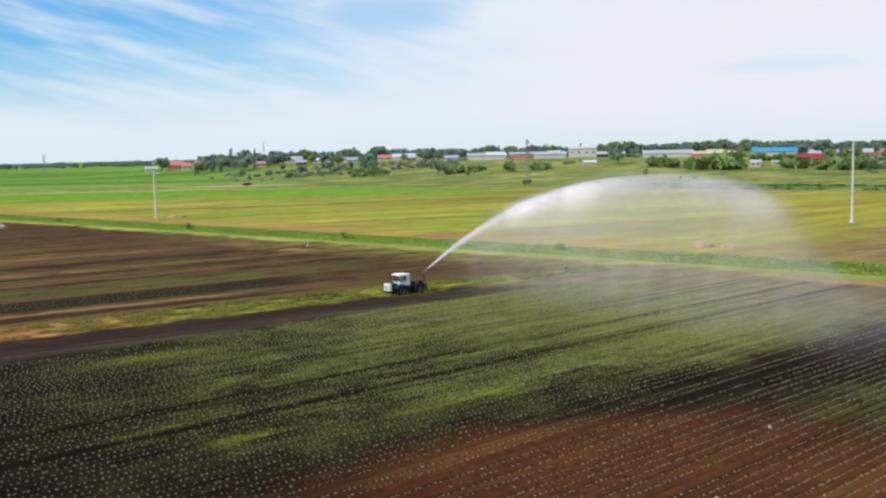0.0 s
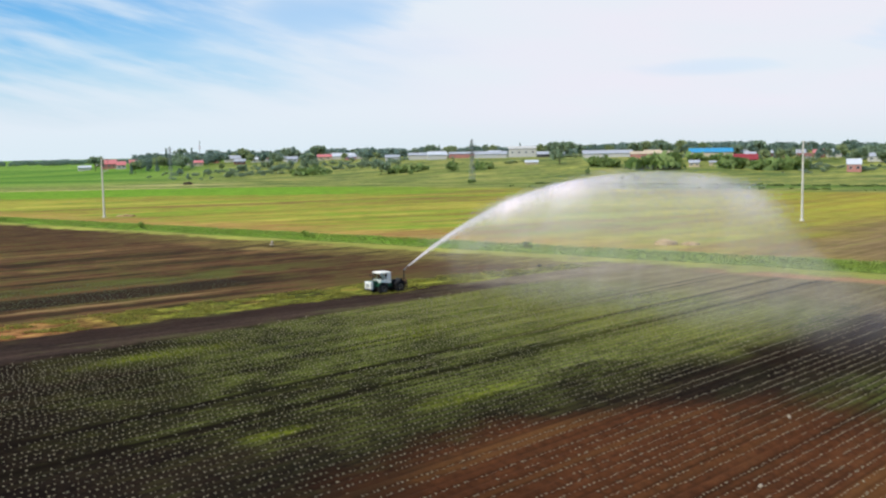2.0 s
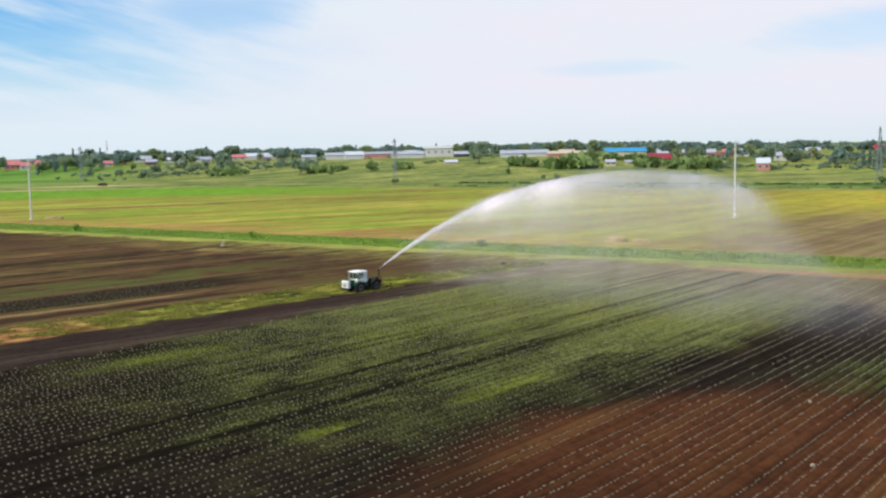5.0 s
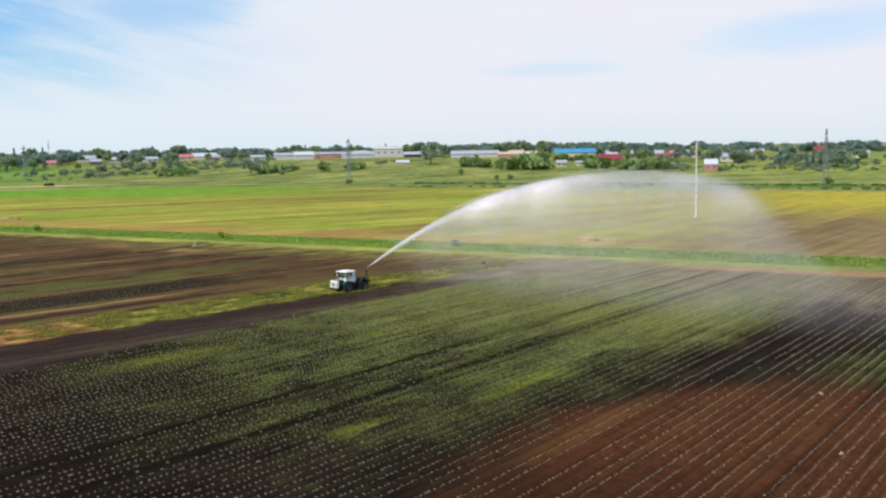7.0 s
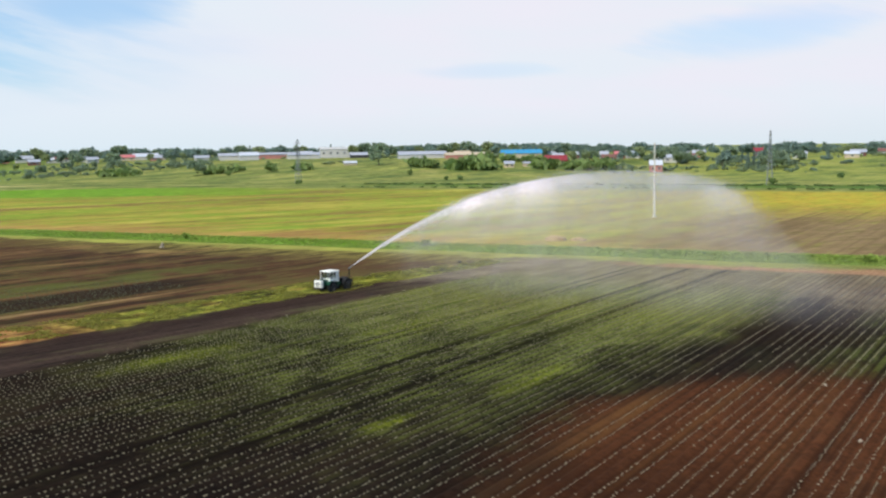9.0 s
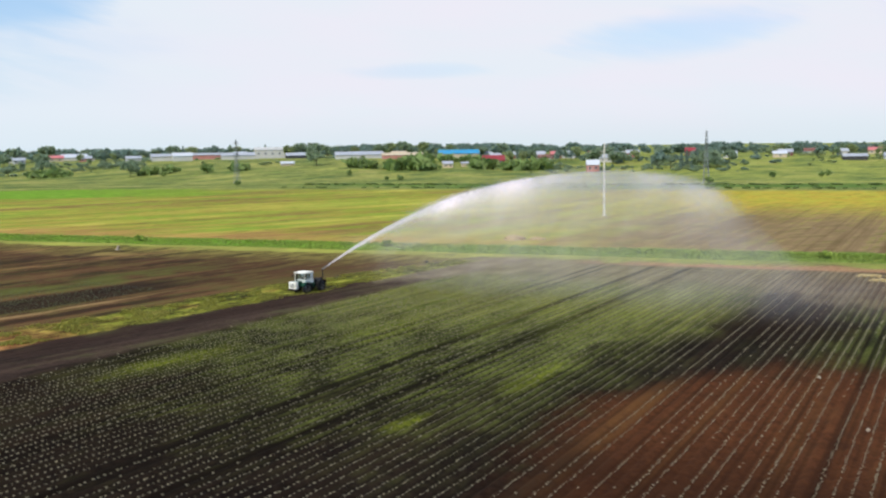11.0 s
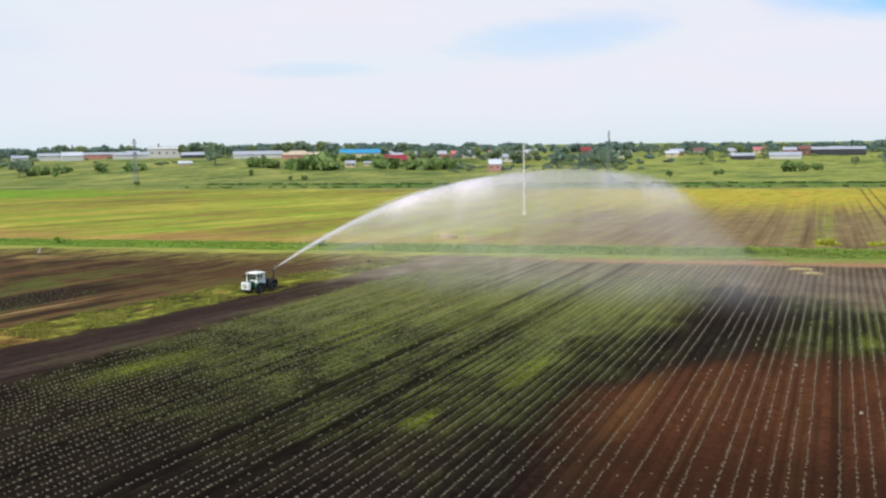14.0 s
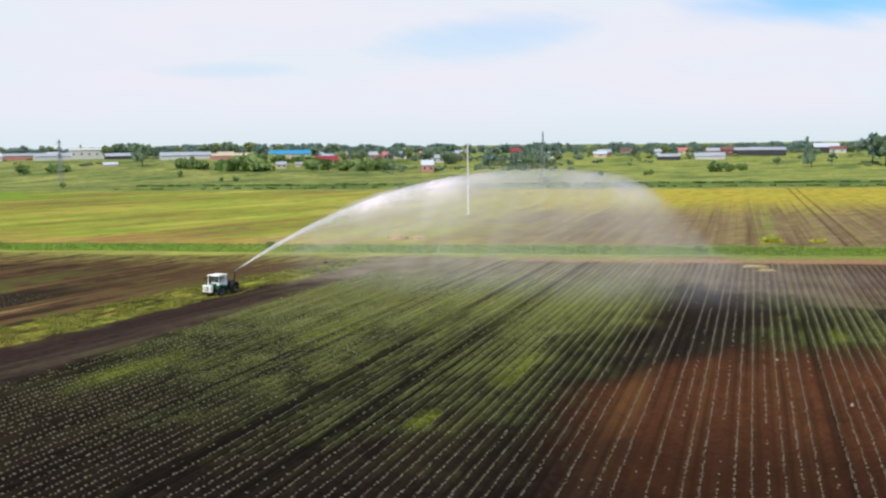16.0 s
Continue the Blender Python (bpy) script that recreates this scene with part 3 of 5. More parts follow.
def turned(bm, profile, seg, m=Matrix()):
    """A body of revolution round y from (radius, y) pairs."""
    rings = []
    for r, yy in profile:
        rings.append([bm.verts.new(m @ Vector((r * math.cos(2 * math.pi * k / seg), yy, r * math.sin(2 * math.pi * k / seg)))) for k in range(seg)])
    for a, b in zip(rings, rings[1:]):
        for k in range(seg):
            bm.faces.new((a[k], a[(k + 1) % seg], b[(k + 1) % seg], b[k]))
    for ring in (rings[0], rings[-1]):
        bm.faces.new(ring)


def wheel(parent, x, side):
    """A lugged tyre on a dished rim."""
    R, W = 0.68, 0.5
    y = side * 0.84
    bm = bmesh.new()
    turned(bm, [(0.36, -W / 2 + .03), (0.52, -W / 2), (0.62, -W / 2 + .04), (R - .03, -W / 2 + .12), (R - .02, 0), (R - .03, W / 2 - .12), (0.62, W / 2 - .04), (0.52, W / 2), (0.36, W / 2 - .03)], 28)
    for k in range(18):
        for half in (-1, 1):
            a = 2 * math.pi * (k + 0.25 * half) / 18
            box(bm, (0.06, 0.24, 0.07), Matrix.Rotation(-a, 4, "Y") @ Matrix.Translation((0, half * 0.12, R - 0.015)) @ Matrix.Rotation(half * 0.6, 4, "Z"), 0.0, 0.8)
    w = part("wheel", bm, M_RUBBER, parent, "black lugged tractor tyre with dried mud")
    w.location = (x, y, R)
    bm = bmesh.new()
    o = side * 0.1
    turned(bm, [(0.37, o + side * .12), (0.33, o + side * .13), (0.29, o + side * .02), (0.16, o - side * .02), (0.14, o + side * .08), (0.06, o + side * .10)], 20)
    for k in range(8):
        a = 2 * math.pi * k / 8
        rod(bm, (0.22 * math.cos(a), o, 0.22 * math.sin(a)), (0.22 * math.cos(a), o + side * 0.05, 0.22 * math.sin(a)), 0.02, seg=6)
    part("rim", bm, M_RIM, w, "muddy grey-brown dished rim")


tractor = thing("tractor", TRACTOR, "white and green articulated farm tractor parked on bare soil", "tractor")
for wx_ in (1.3, -1.3):
    for side_ in (1, -1):
        wheel(tractor, wx_, side_)

bm = bmesh.new()                                                       # front and rear half-frames, axles
box(bm, (2.6, 0.62, 0.34), pose(1.55, 0, 0.78), 0.03)
box(bm, (2.1, 0.66, 0.30), pose(-1.25, 0, 0.80), 0.03)
rod(bm, (0.15, 0, 0.55), (0.15, 0, 1.05), 0.17)
for ax in (1.3, -1.3):
    rod(bm, (ax, -0.72, 0.68), (ax, 0.72, 0.68), 0.13, seg=10)
    box(bm, (0.42, 0.42, 0.42), pose(ax, 0, 0.68), 0.1)
box(bm, (0.5, 0.5, 0.25), pose(2.75, 0, 0.62), 0.03)
part("chassis", bm, M_BLACK, tractor, "black iron frame and axles")

bm = bmesh.new()                                                       # engine hood
box(bm, (1.35, 0.92, 0.62), pose(2.12, 0, 1.30), 0.07)
box(bm, (1.0, 0.96, 0.25), pose(2.05, 0, 1.02), 0.02)
part("hood", bm, M_GREEN, tractor, "dark green hood side")
bm = bmesh.new()
box(bm, (0.42, 1.30, 0.95), pose(2.78, 0, 1.12), 0.09)
grille = part("grille_mask", bm, M_WHITE, tractor, "white sheet-metal nose")
bm = bmesh.new()
for k in range(5):
    box(bm, (0.03, 0.62, 0.045), pose(2.995, 0, 0.92 + 0.1 * k), 0.008)
part("grille_bars", bm, M_BLACK, grille)
for side_ in (1, -1):
    bm = bmesh.new()
    rod(bm, (2.97, side_ * 0.46, 1.18), (3.02, side_ * 0.46, 1.18), 0.11, 0.12, 14)
    part("headlight", bm, M_LAMP, grille)
bm = bmesh.new()
box(bm, (0.12, 1.5, 0.2), pose(2.98, 0, 0.60), 0.03)
part("bumper", bm, M_BLACK, tractor)

bm = bmesh.new()                                                       # cab: floor pan, lower walls, pillars
box(bm, (1.62, 1.70, 0.14), pose(0.86, 0, 1.33), 0.03)
box(bm, (0.62, 1.68, 0.62), pose(0.33, 0, 1.68), 0.04)
for side_ in (1, -1):
    box(bm, (0.95, 0.06, 0.36), pose(1.1, side_ * 0.82, 1.55), 0.02)
    for px, lean, w in ((1.60, -6, 0.09), (0.98, 0, 0.08), (0.1, 4, 0.12)):
        box(bm, (w, 0.08, 1.2), pose(px, side_ * 0.80, 1.98, 0, lean, 0), 0.015)
    box(bm, (0.55, 0.06, 0.75), pose(0.32, side_ * 0.81, 2.15), 0.02)
box(bm, (0.07, 1.6, 0.34), pose(1.62, 0, 1.56), 0.02)
box(bm, (0.07, 1.6, 0.5), pose(0.08, 0, 1.75), 0.02)
cab = part("cab", bm, M_WHITE, tractor, "white steel cab with large windows")
bm = bmesh.new()
box(bm, (1.78, 1.78, 0.16), pose(0.86, 0, 2.58), 0.06, 0.95)
box(bm, (1.2, 1.2, 0.06), pose(0.86, 0, 2.68), 0.02, 0.9)
part("roof", bm, M_WHITE, cab, "rounded white cab roof")
for nm_, size_, at_ in (("windscreen", (0.015, 1.5, 0.78), (1.60, 0, 2.12)), ("rear_window", (0.015, 1.5, 0.5), (0.07, 0, 2.25)),
                        ("door_window", (0.54, 0.015, 0.72), (1.29, 0.81, 2.10)), ("door_window", (0.54, 0.015, 0.72), (1.29, -0.81, 2.10)),
                        ("side_window", (0.34, 0.015, 0.68), (0.77, 0.81, 2.12)), ("side_window", (0.34, 0.015, 0.68), (0.77, -0.81, 2.12))):
    bm = bmesh.new()
    box(bm, size_, pose(*at_))
    part(nm_, bm, M_GLASS, cab, "tinted cab glass")
bm = bmesh.new()
box(bm, (0.5, 0.5, 0.16), pose(0.55, 0.1, 1.62), 0.05)
box(bm, (0.14, 0.5, 0.62), pose(0.34, 0.1, 1.95, 0, -8, 0), 0.05)
part("driver_seat", bm, M_BLACK, cab)
bm = bmesh.new()
rod(bm, (1.45, 0.1, 1.4), (1.2, 0.1, 1.85), 0.03)
turned(bm, [(0.2, -0.015), (0.22, 0.0), (0.2, 0.015)], 16, Matrix.Translation((1.19, 0.1, 1.87)) @ Matrix.Rotation(radians(70), 4, "X"))
part("steering_wheel", bm, M_BLACK, cab)

for fx, nm_ in ((1.3, "front_fender"), (-1.3, "rear_fender")):
    for side_ in (1, -1):
        bm = bmesh.new()
        pts = [(fx + 0.86 * math.cos(a), 0.68 + 0.80 * math.sin(a)) for a in np.radians(np.arange(25, 156, 13))]
        for (x0, z0), (x1, z1) in zip(pts, pts[1:]):
            sheet(bm, [(x0, side_ * 0.56, z0), (x1, side_ * 0.56, z1), (x1, side_ * 1.10, z1), (x0, side_ * 1.10, z0)], 0.02 * side_)
        part(nm_, bm, M_GREEN if fx > 0 else M_BLACK, tractor)
for side_ in (1, -1):
    bm = bmesh.new()
    box(bm, (0.62, 0.40, 0.46), pose(0.28, side_ * 0.80, 0.98), 0.08)
    tank = part("fuel_tank", bm, M_GREEN, tractor)
    bm = bmesh.new()
    for k in range(3):
        box(bm, (0.34, 0.18, 0.03), pose(0.62, side_ * 0.98, 0.42 + 0.24 * k), 0.008)
    for o in (-0.16, 0.16):
        box(bm, (0.03, 0.03, 0.85), pose(0.62 + o, side_ * 0.98, 0.72))
    part("cab_step", bm, M_BLACK, tractor)
bm = bmesh.new()
rod(bm, (1.95, -0.30, 1.55), (1.95, -0.30, 2.5), 0.05, seg=10)
rod(bm, (1.95, -0.30, 1.65), (1.95, -0.30, 2.0), 0.09, seg=12)
rod(bm, (1.95, -0.30, 2.48), (1.88, -0.30, 2.62), 0.05, seg=10)
part("exhaust_pipe", bm, M_BLACK, tractor)
for side_ in (1, -1):
    bm = bmesh.new()
    rod(bm, (1.66, side_ * 0.84, 2.1), (1.78, side_ * 1.05, 2.2), 0.015, seg=6)
    box(bm, (0.03, 0.2, 0.3), pose(1.80, side_ * 1.1, 2.15), 0.01)
    part("side_mirror", bm, M_BLACK, tractor)
bm = bmesh.new()
box(bm, (1.7, 0.9, 0.10), pose(-1.35, 0, 1.06), 0.02)
box(bm, (0.55, 1.1, 0.55), pose(-0.55, 0, 1.34), 0.06)
box(bm, (0.5, 0.7, 0.42), pose(-1.35, 0.1, 1.30), 0.08)
rod(bm, (-1.8, -0.45, 1.35), (-1.8, 0.45, 1.35), 0.26, seg=14)
rod(bm, (-2.1, -0.3, 1.15), (-2.1, 0.3, 1.15), 0.06)
for side_ in (1, -1):
    rod(bm, (-2.0, side_ * 0.35, 0.7), (-2.75, side_ * 0.42, 0.62), 0.04)
    rod(bm, (-2.0, side_ * 0.28, 1.15), (-2.45, side_ * 0.36, 0.66), 0.03)
part("rear_deck", bm, M_BLACK, tractor, "low black rear deck with hitch arms")

# ---------------------------------------------------------------- rain gun on the hitch
gun = thing("irrigation_gun", TRACTOR @ pose(-2.62, 0.0, 0.0), "rust-red mounted rain gun spraying a long water jet", "sprinkler")
bm = bmesh.new()
for side_ in (1, -1):
    rod(bm, (0.3, side_ * 0.42, 0.62), (0.0, side_ * 0.42, 1.55), 0.045)
    rod(bm, (0.0, side_ * 0.42, 1.55), (-0.25, side_ * 0.42, 0.55), 0.045)
    rod(bm, (0.3, side_ * 0.42, 0.62), (-0.25, side_ * 0.42, 0.55), 0.045)
    rod(bm, (-0.1, side_ * 0.42, 0.55), (-0.1, side_ * 0.42, 0.06), 0.04)
    box(bm, (0.26, 0.16, 0.06), pose(-0.1, side_ * 0.42, 0.03), 0.01)
rod(bm, (0.0, -0.42, 1.55), (0.0, 0.42, 1.55), 0.05)
rod(bm, (-0.25, -0.42, 0.55), (-0.25, 0.42, 0.55), 0.05)
rod(bm, (0.3, -0.42, 0.62), (0.3, 0.42, 0.62), 0.05)
part("mounting_frame", bm, M_RUST, gun)
bm = bmesh.new()
turned(bm, [(0.10, -0.2), (0.30, -0.18), (0.36, -0.05), (0.36, 0.08), (0.24, 0.16), (0.12, 0.22)], 20, Matrix.Translation((0.0, 0, 0.95)))
rod(bm, (0.0, 0.0, 0.95), (0.62, 0.0, 1.0), 0.06)
part("pump", bm, M_RUST, gun, "rust-red centrifugal pump")
bm = bmesh.new()
rod(bm, (0.0, 0.0, 1.2), (0.0, 0.0, 2.5), 0.07, seg=12)
rod(bm, (0.0, 0.0, 1.9), (0.0, 0.0, 2.0), 0.12, seg=14)
rod(bm, (0.0, 0.0, 2.46), (0.0, 0.0, 2.62), 0.11, seg=14)
part("riser_pipe", bm, M_BLACK, gun, "dark iron riser pipe")
JET_DEG = -58.0                                                        # heading of the jet
jm = TRACTOR.to_3x3().inverted() @ Vector((math.cos(radians(JET_DEG)), math.sin(radians(JET_DEG)), 0))
tip = Vector((0, 0, 2.6)) + Vector((jm.x * 0.85, jm.y * 0.85, 0.51))
bm = bmesh.new()
rod(bm, (0, 0, 2.55), Vector((0, 0, 2.6)).lerp(tip, 0.45), 0.085, 0.075, 12)
rod(bm, Vector((0, 0, 2.6)).lerp(tip, 0.45), tip, 0.07, 0.035, 12)
part("nozzle", bm, M_STEEL, gun, "tapered steel nozzle")
# ---------------------------------------------------------------- water
NOZZLE = TRACTOR @ pose(-2.62, 0, 0) @ tip
JX, JY = math.cos(radians(JET_DEG)), math.sin(radians(JET_DEG))
JET_REACH, JET_SLOPE, JET_FALL = 60.0, 0.60, 0.0077


def jet_z(r):
    """Height of the stream r metres from the nozzle; past 46 m the air has slowed it and it drops."""
    late = np.maximum(0.0, np.asarray(r, float) - 46.0)
    return NOZZLE.z + JET_SLOPE * r - JET_FALL * r * r - 0.03 * late * late


def water_material(name, alpha, colour=(0.86, 0.87, 0.9)):
    m = bpy.data.materials.new(name)
    m.use_nodes = True
    t = m.node_tree
    t.nodes.remove(t.nodes["Principled BSDF"])
    df, tl = t.nodes.new("ShaderNodeBsdfDiffuse"), t.nodes.new("ShaderNodeBsdfTranslucent")
    for n in (df, tl):
        n.inputs["Color"].default_value = (*colour, 1)
    mx = t.nodes.new("ShaderNodeMixShader")
    mx.inputs[0].default_value = 0.5
    t.links.new(df.outputs[0], mx.inputs[1])
    t.links.new(tl.outputs[0], mx.inputs[2])
    tr, m2 = t.nodes.new("ShaderNodeBsdfTransparent"), t.nodes.new("ShaderNodeMixShader")
    t.links.new(tr.outputs[0], m2.inputs[1])
    t.links.new(mx.outputs[0], m2.inputs[2])
    t.links.new(m2.outputs[0], t.nodes["Material Output"].inputs["Surface"])
    if isinstance(alpha, float):
        m2.inputs[0].default_value = alpha
    else:
        t.links.new(alpha(t).socket, m2.inputs[0])
    return m


rng = np.random.default_rng(5)


def drops(count, r, side, z, size, name, mat):
    """Small flakes of water at distance r along the jet, off its plane by side, at height z."""
    c = np.stack([NOZZLE.x + r * JX - side * JY, NOZZLE.y + r * JY + side * JX, z], -1)
    a, b = rng.normal(size=(2, count, 3))
    a /= np.linalg.norm(a, axis=1, keepdims=True)
    b -= a * (a * b).sum(1, keepdims=True)
    b /= np.linalg.norm(b, axis=1, keepdims=True)
    k = size[:, None]
    v = np.stack([c + a * k, c - a * k * 0.5 + b * k * 0.87, c - a * k * 0.5 - b * k * 0.87], 1)
    ob = mass(name, v.reshape(-1, 3), np.arange(count * 3).reshape(-1, 3), mat, None)
    ob.visible_shadow = False
    return ob


M_DROPS = water_material("water_drops", 0.6, (0.97, 0.93, 0.94))
M_FINE = water_material("fine_spray", 0.24, (1.0, 0.93, 0.93))
jet = thing("water_jet", pose(0, 0, 0), "white water jet breaking into drops and mist", "water", kind="stuff")
N = 84000                                                              # the stream itself, widening and thinning as it flies
r_ = np.concatenate([30.0 * rng.random(N // 3) ** 0.8, 52.0 * rng.beta(1.7, 1.7, N - N // 3)])
w_ = 0.06 + 0.033 * r_ + 0.0014 * np.maximum(0, r_ - 30) ** 2
side_ = rng.normal(size=N) * w_ * 0.6
high_ = jet_z(r_) + (0.3 - np.abs(rng.normal(size=N)) * 0.9) * w_
size_ = 0.018 + 0.022 * rng.random(N)
near_ = r_ + rng.normal(size=N) * 4 < 26
for sel_, grow_, nm_, mt_ in ((near_, 1.05, "jet_stream", M_DROPS), (~near_, 1.9, "jet_plume", M_FINE)):
    o = drops(int(sel_.sum()), r_[sel_], side_[sel_], high_[sel_], size_[sel_] * grow_, nm_, mt_)
    o.parent = jet
lumps = [(rng.uniform(16, 52), rng.uniform(0.4, 1.4)) for _ in range(64)]  # pulses torn from the stream
for lr, lw in lumps:
    N = 1600
    q_ = lr + rng.normal(size=N) * lw * 1.8
    q_ = np.clip(q_, 1, 58)
    grow = 0.35 + 0.03 * lr
    o = drops(N, q_, rng.normal(size=N) * lw * grow, jet_z(q_) + lw * rng.uniform(-0.2, 0.75) - np.abs(rng.normal(size=N)) * lw * grow * 1.1, (0.016 + 0.024 * rng.random(N)) * 1.8, "spray_lump", M_FINE)
    o.parent = jet
N = 5000                                                              # the curtain that falls from it
r_ = 5 + 54.0 * rng.random(N) ** 0.7
f_ = rng.random(N) ** 1.9
z_ = jet_z(np.minimum(r_, 59.0)) * (1 - f_ * np.clip(r_ / 34, 0.1, 1))
keep = z_ > 0.1
r_, z_, f_ = r_[keep], z_[keep], f_[keep]
o = drops(len(r_), r_ + rng.normal(size=len(r_)) * 1.6 + f_ * 3.0, rng.normal(size=len(r_)) * (0.3 + 0.06 * r_) + f_ * r_ * 0.10, z_, 0.016 + 0.02 * rng.random(len(r_)), "falling_drops", M_FINE)
o.parent = jet


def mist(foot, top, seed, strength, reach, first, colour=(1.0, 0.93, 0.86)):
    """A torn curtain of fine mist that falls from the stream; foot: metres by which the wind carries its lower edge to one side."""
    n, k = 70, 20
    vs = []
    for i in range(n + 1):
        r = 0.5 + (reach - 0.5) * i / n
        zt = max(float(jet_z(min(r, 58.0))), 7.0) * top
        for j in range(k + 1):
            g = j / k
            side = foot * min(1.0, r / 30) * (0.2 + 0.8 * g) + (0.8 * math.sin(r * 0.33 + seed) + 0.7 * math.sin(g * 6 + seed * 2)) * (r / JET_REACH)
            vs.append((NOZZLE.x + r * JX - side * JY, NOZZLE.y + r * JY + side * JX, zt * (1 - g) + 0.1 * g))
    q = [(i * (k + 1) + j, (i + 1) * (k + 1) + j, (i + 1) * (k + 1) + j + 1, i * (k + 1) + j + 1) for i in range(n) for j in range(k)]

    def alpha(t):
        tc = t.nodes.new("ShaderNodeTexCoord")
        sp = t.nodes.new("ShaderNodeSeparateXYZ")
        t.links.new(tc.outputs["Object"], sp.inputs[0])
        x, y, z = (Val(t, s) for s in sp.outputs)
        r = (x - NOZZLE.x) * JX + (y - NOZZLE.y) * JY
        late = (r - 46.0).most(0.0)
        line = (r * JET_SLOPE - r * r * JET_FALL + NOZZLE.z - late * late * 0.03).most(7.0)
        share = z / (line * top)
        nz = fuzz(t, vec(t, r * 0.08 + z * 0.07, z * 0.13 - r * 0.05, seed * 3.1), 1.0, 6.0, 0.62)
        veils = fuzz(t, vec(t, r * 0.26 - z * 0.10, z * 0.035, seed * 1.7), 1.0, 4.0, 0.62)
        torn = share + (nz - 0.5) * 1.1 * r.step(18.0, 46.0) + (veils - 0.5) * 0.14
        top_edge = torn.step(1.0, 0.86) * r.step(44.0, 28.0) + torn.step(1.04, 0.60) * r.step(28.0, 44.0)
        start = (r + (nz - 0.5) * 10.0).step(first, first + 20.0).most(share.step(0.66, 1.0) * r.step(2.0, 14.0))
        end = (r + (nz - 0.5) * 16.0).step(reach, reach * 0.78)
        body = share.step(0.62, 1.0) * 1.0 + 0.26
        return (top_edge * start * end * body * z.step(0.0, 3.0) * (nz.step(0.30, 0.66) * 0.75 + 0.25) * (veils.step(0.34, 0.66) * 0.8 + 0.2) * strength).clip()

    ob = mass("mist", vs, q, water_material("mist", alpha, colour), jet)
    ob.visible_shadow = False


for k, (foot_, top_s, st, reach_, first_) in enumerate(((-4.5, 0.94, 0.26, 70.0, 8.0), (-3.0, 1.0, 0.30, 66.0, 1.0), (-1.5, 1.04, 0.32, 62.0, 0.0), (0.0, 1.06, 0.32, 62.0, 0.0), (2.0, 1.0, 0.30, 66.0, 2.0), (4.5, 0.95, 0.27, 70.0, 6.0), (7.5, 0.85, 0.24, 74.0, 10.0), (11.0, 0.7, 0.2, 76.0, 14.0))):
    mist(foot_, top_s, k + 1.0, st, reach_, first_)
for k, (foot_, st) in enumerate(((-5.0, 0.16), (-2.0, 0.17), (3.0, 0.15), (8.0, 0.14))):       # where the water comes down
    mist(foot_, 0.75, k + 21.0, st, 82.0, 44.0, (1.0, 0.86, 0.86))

# ---------------------------------------------------------------- seedlings
def planted():
    """Cabbage seedlings in rows, a few leaves each."""
    k = np.arange(-60, 73)
    rows = ROW_FIRST + k * ROW_STEP
    stand = np.where(rng.random(len(k)) < 0.14, 0.35 + 0.4 * rng.random(len(k)), 0.95)     # some rows came up thin
    for thin, share in ((2, 0.2), (6, 0.6), (9, 0.5), (12, 0.45), (14, 0.1), (17, 0.12), (19, 0.55)):
        stand[k == thin] = share
    us = np.arange(-24.0, 124.0, 0.42)
    Ug, Vg = np.meshgrid(us, rows, indexing="ij")
    Ug = Ug + (0.26 * np.sin(np.arange(len(rows)) * 0.37))[None] + rng.normal(size=Ug.shape) * 0.07
    Vg = Vg + rng.normal(size=Ug.shape) * 0.028
    u, w = Ug.ravel(), Vg.ravel()
    v = unfan(u, w)
    x, y = u * CR - v * SR, u * SR + v * CR
    d = (x + y) * Q
    gaps = np.sin(u * 0.23 + np.tile(k * 2.1, len(us))) * 0.5 + 0.5 + rng.random(len(u))     # thin rows are broken ones
    keep = (w < 82.6 - 1.5 * rng.random(len(u))) & (d < 124.5) & ((u < 96 + 8 * rng.random(len(u))) | (w < 58)) & (gaps * 0.5 < np.tile(stand, len(us)))
    # the part of the field round the flight line
    keep &= (y > -8) & (x > -56) & (x < 92)
    for lane in (66.9, 53.4, 58.85):                # wheel lanes
        keep &= (np.abs(w - lane) > 0.36) | (rng.random(len(w)) < 0.15)
    u, w, x, y = u[keep], w[keep], x[keep], y[keep]
    n = len(u)
    z = 0.08 * np.cos((w - ROW_FIRST) / ROW_STEP * 2 * math.pi) + 0.01
    size = (0.056 + 0.034 * rng.random(n)) * (1 + 0.2 * smooth(45, 72, w)) * (1 + 0.28 * smooth(42, 84, u)) * np.where(rng.random(n) < 0.12, 0.6, 1.0)
    spin = rng.random(n) * 6.28
    L = 5
    vs = np.zeros((n, L, 4, 3))
    for k in range(L):
        a = spin + 2 * math.pi * k / L + rng.normal(size=n) * 0.2
        lift = 0.45 + 0.5 * rng.random(n)
        dx, dy = np.cos(a), np.sin(a)
        for c, (along, wide, up) in enumerate(((0.05, 0, 0.0), (0.75, 0.45, 0.75), (1.25, 0, 0.95), (0.75, -0.45, 0.75))):
            vs[:, k, c, 0] = x + size * (dx * along - dy * wide)
            vs[:, k, c, 1] = y + size * (dy * along + dx * wide)
            vs[:, k, c, 2] = z + size * up * lift * 1.3 + 0.005
    return vs.reshape(-1, 3), np.arange(n * L * 4).reshape(-1, 4)


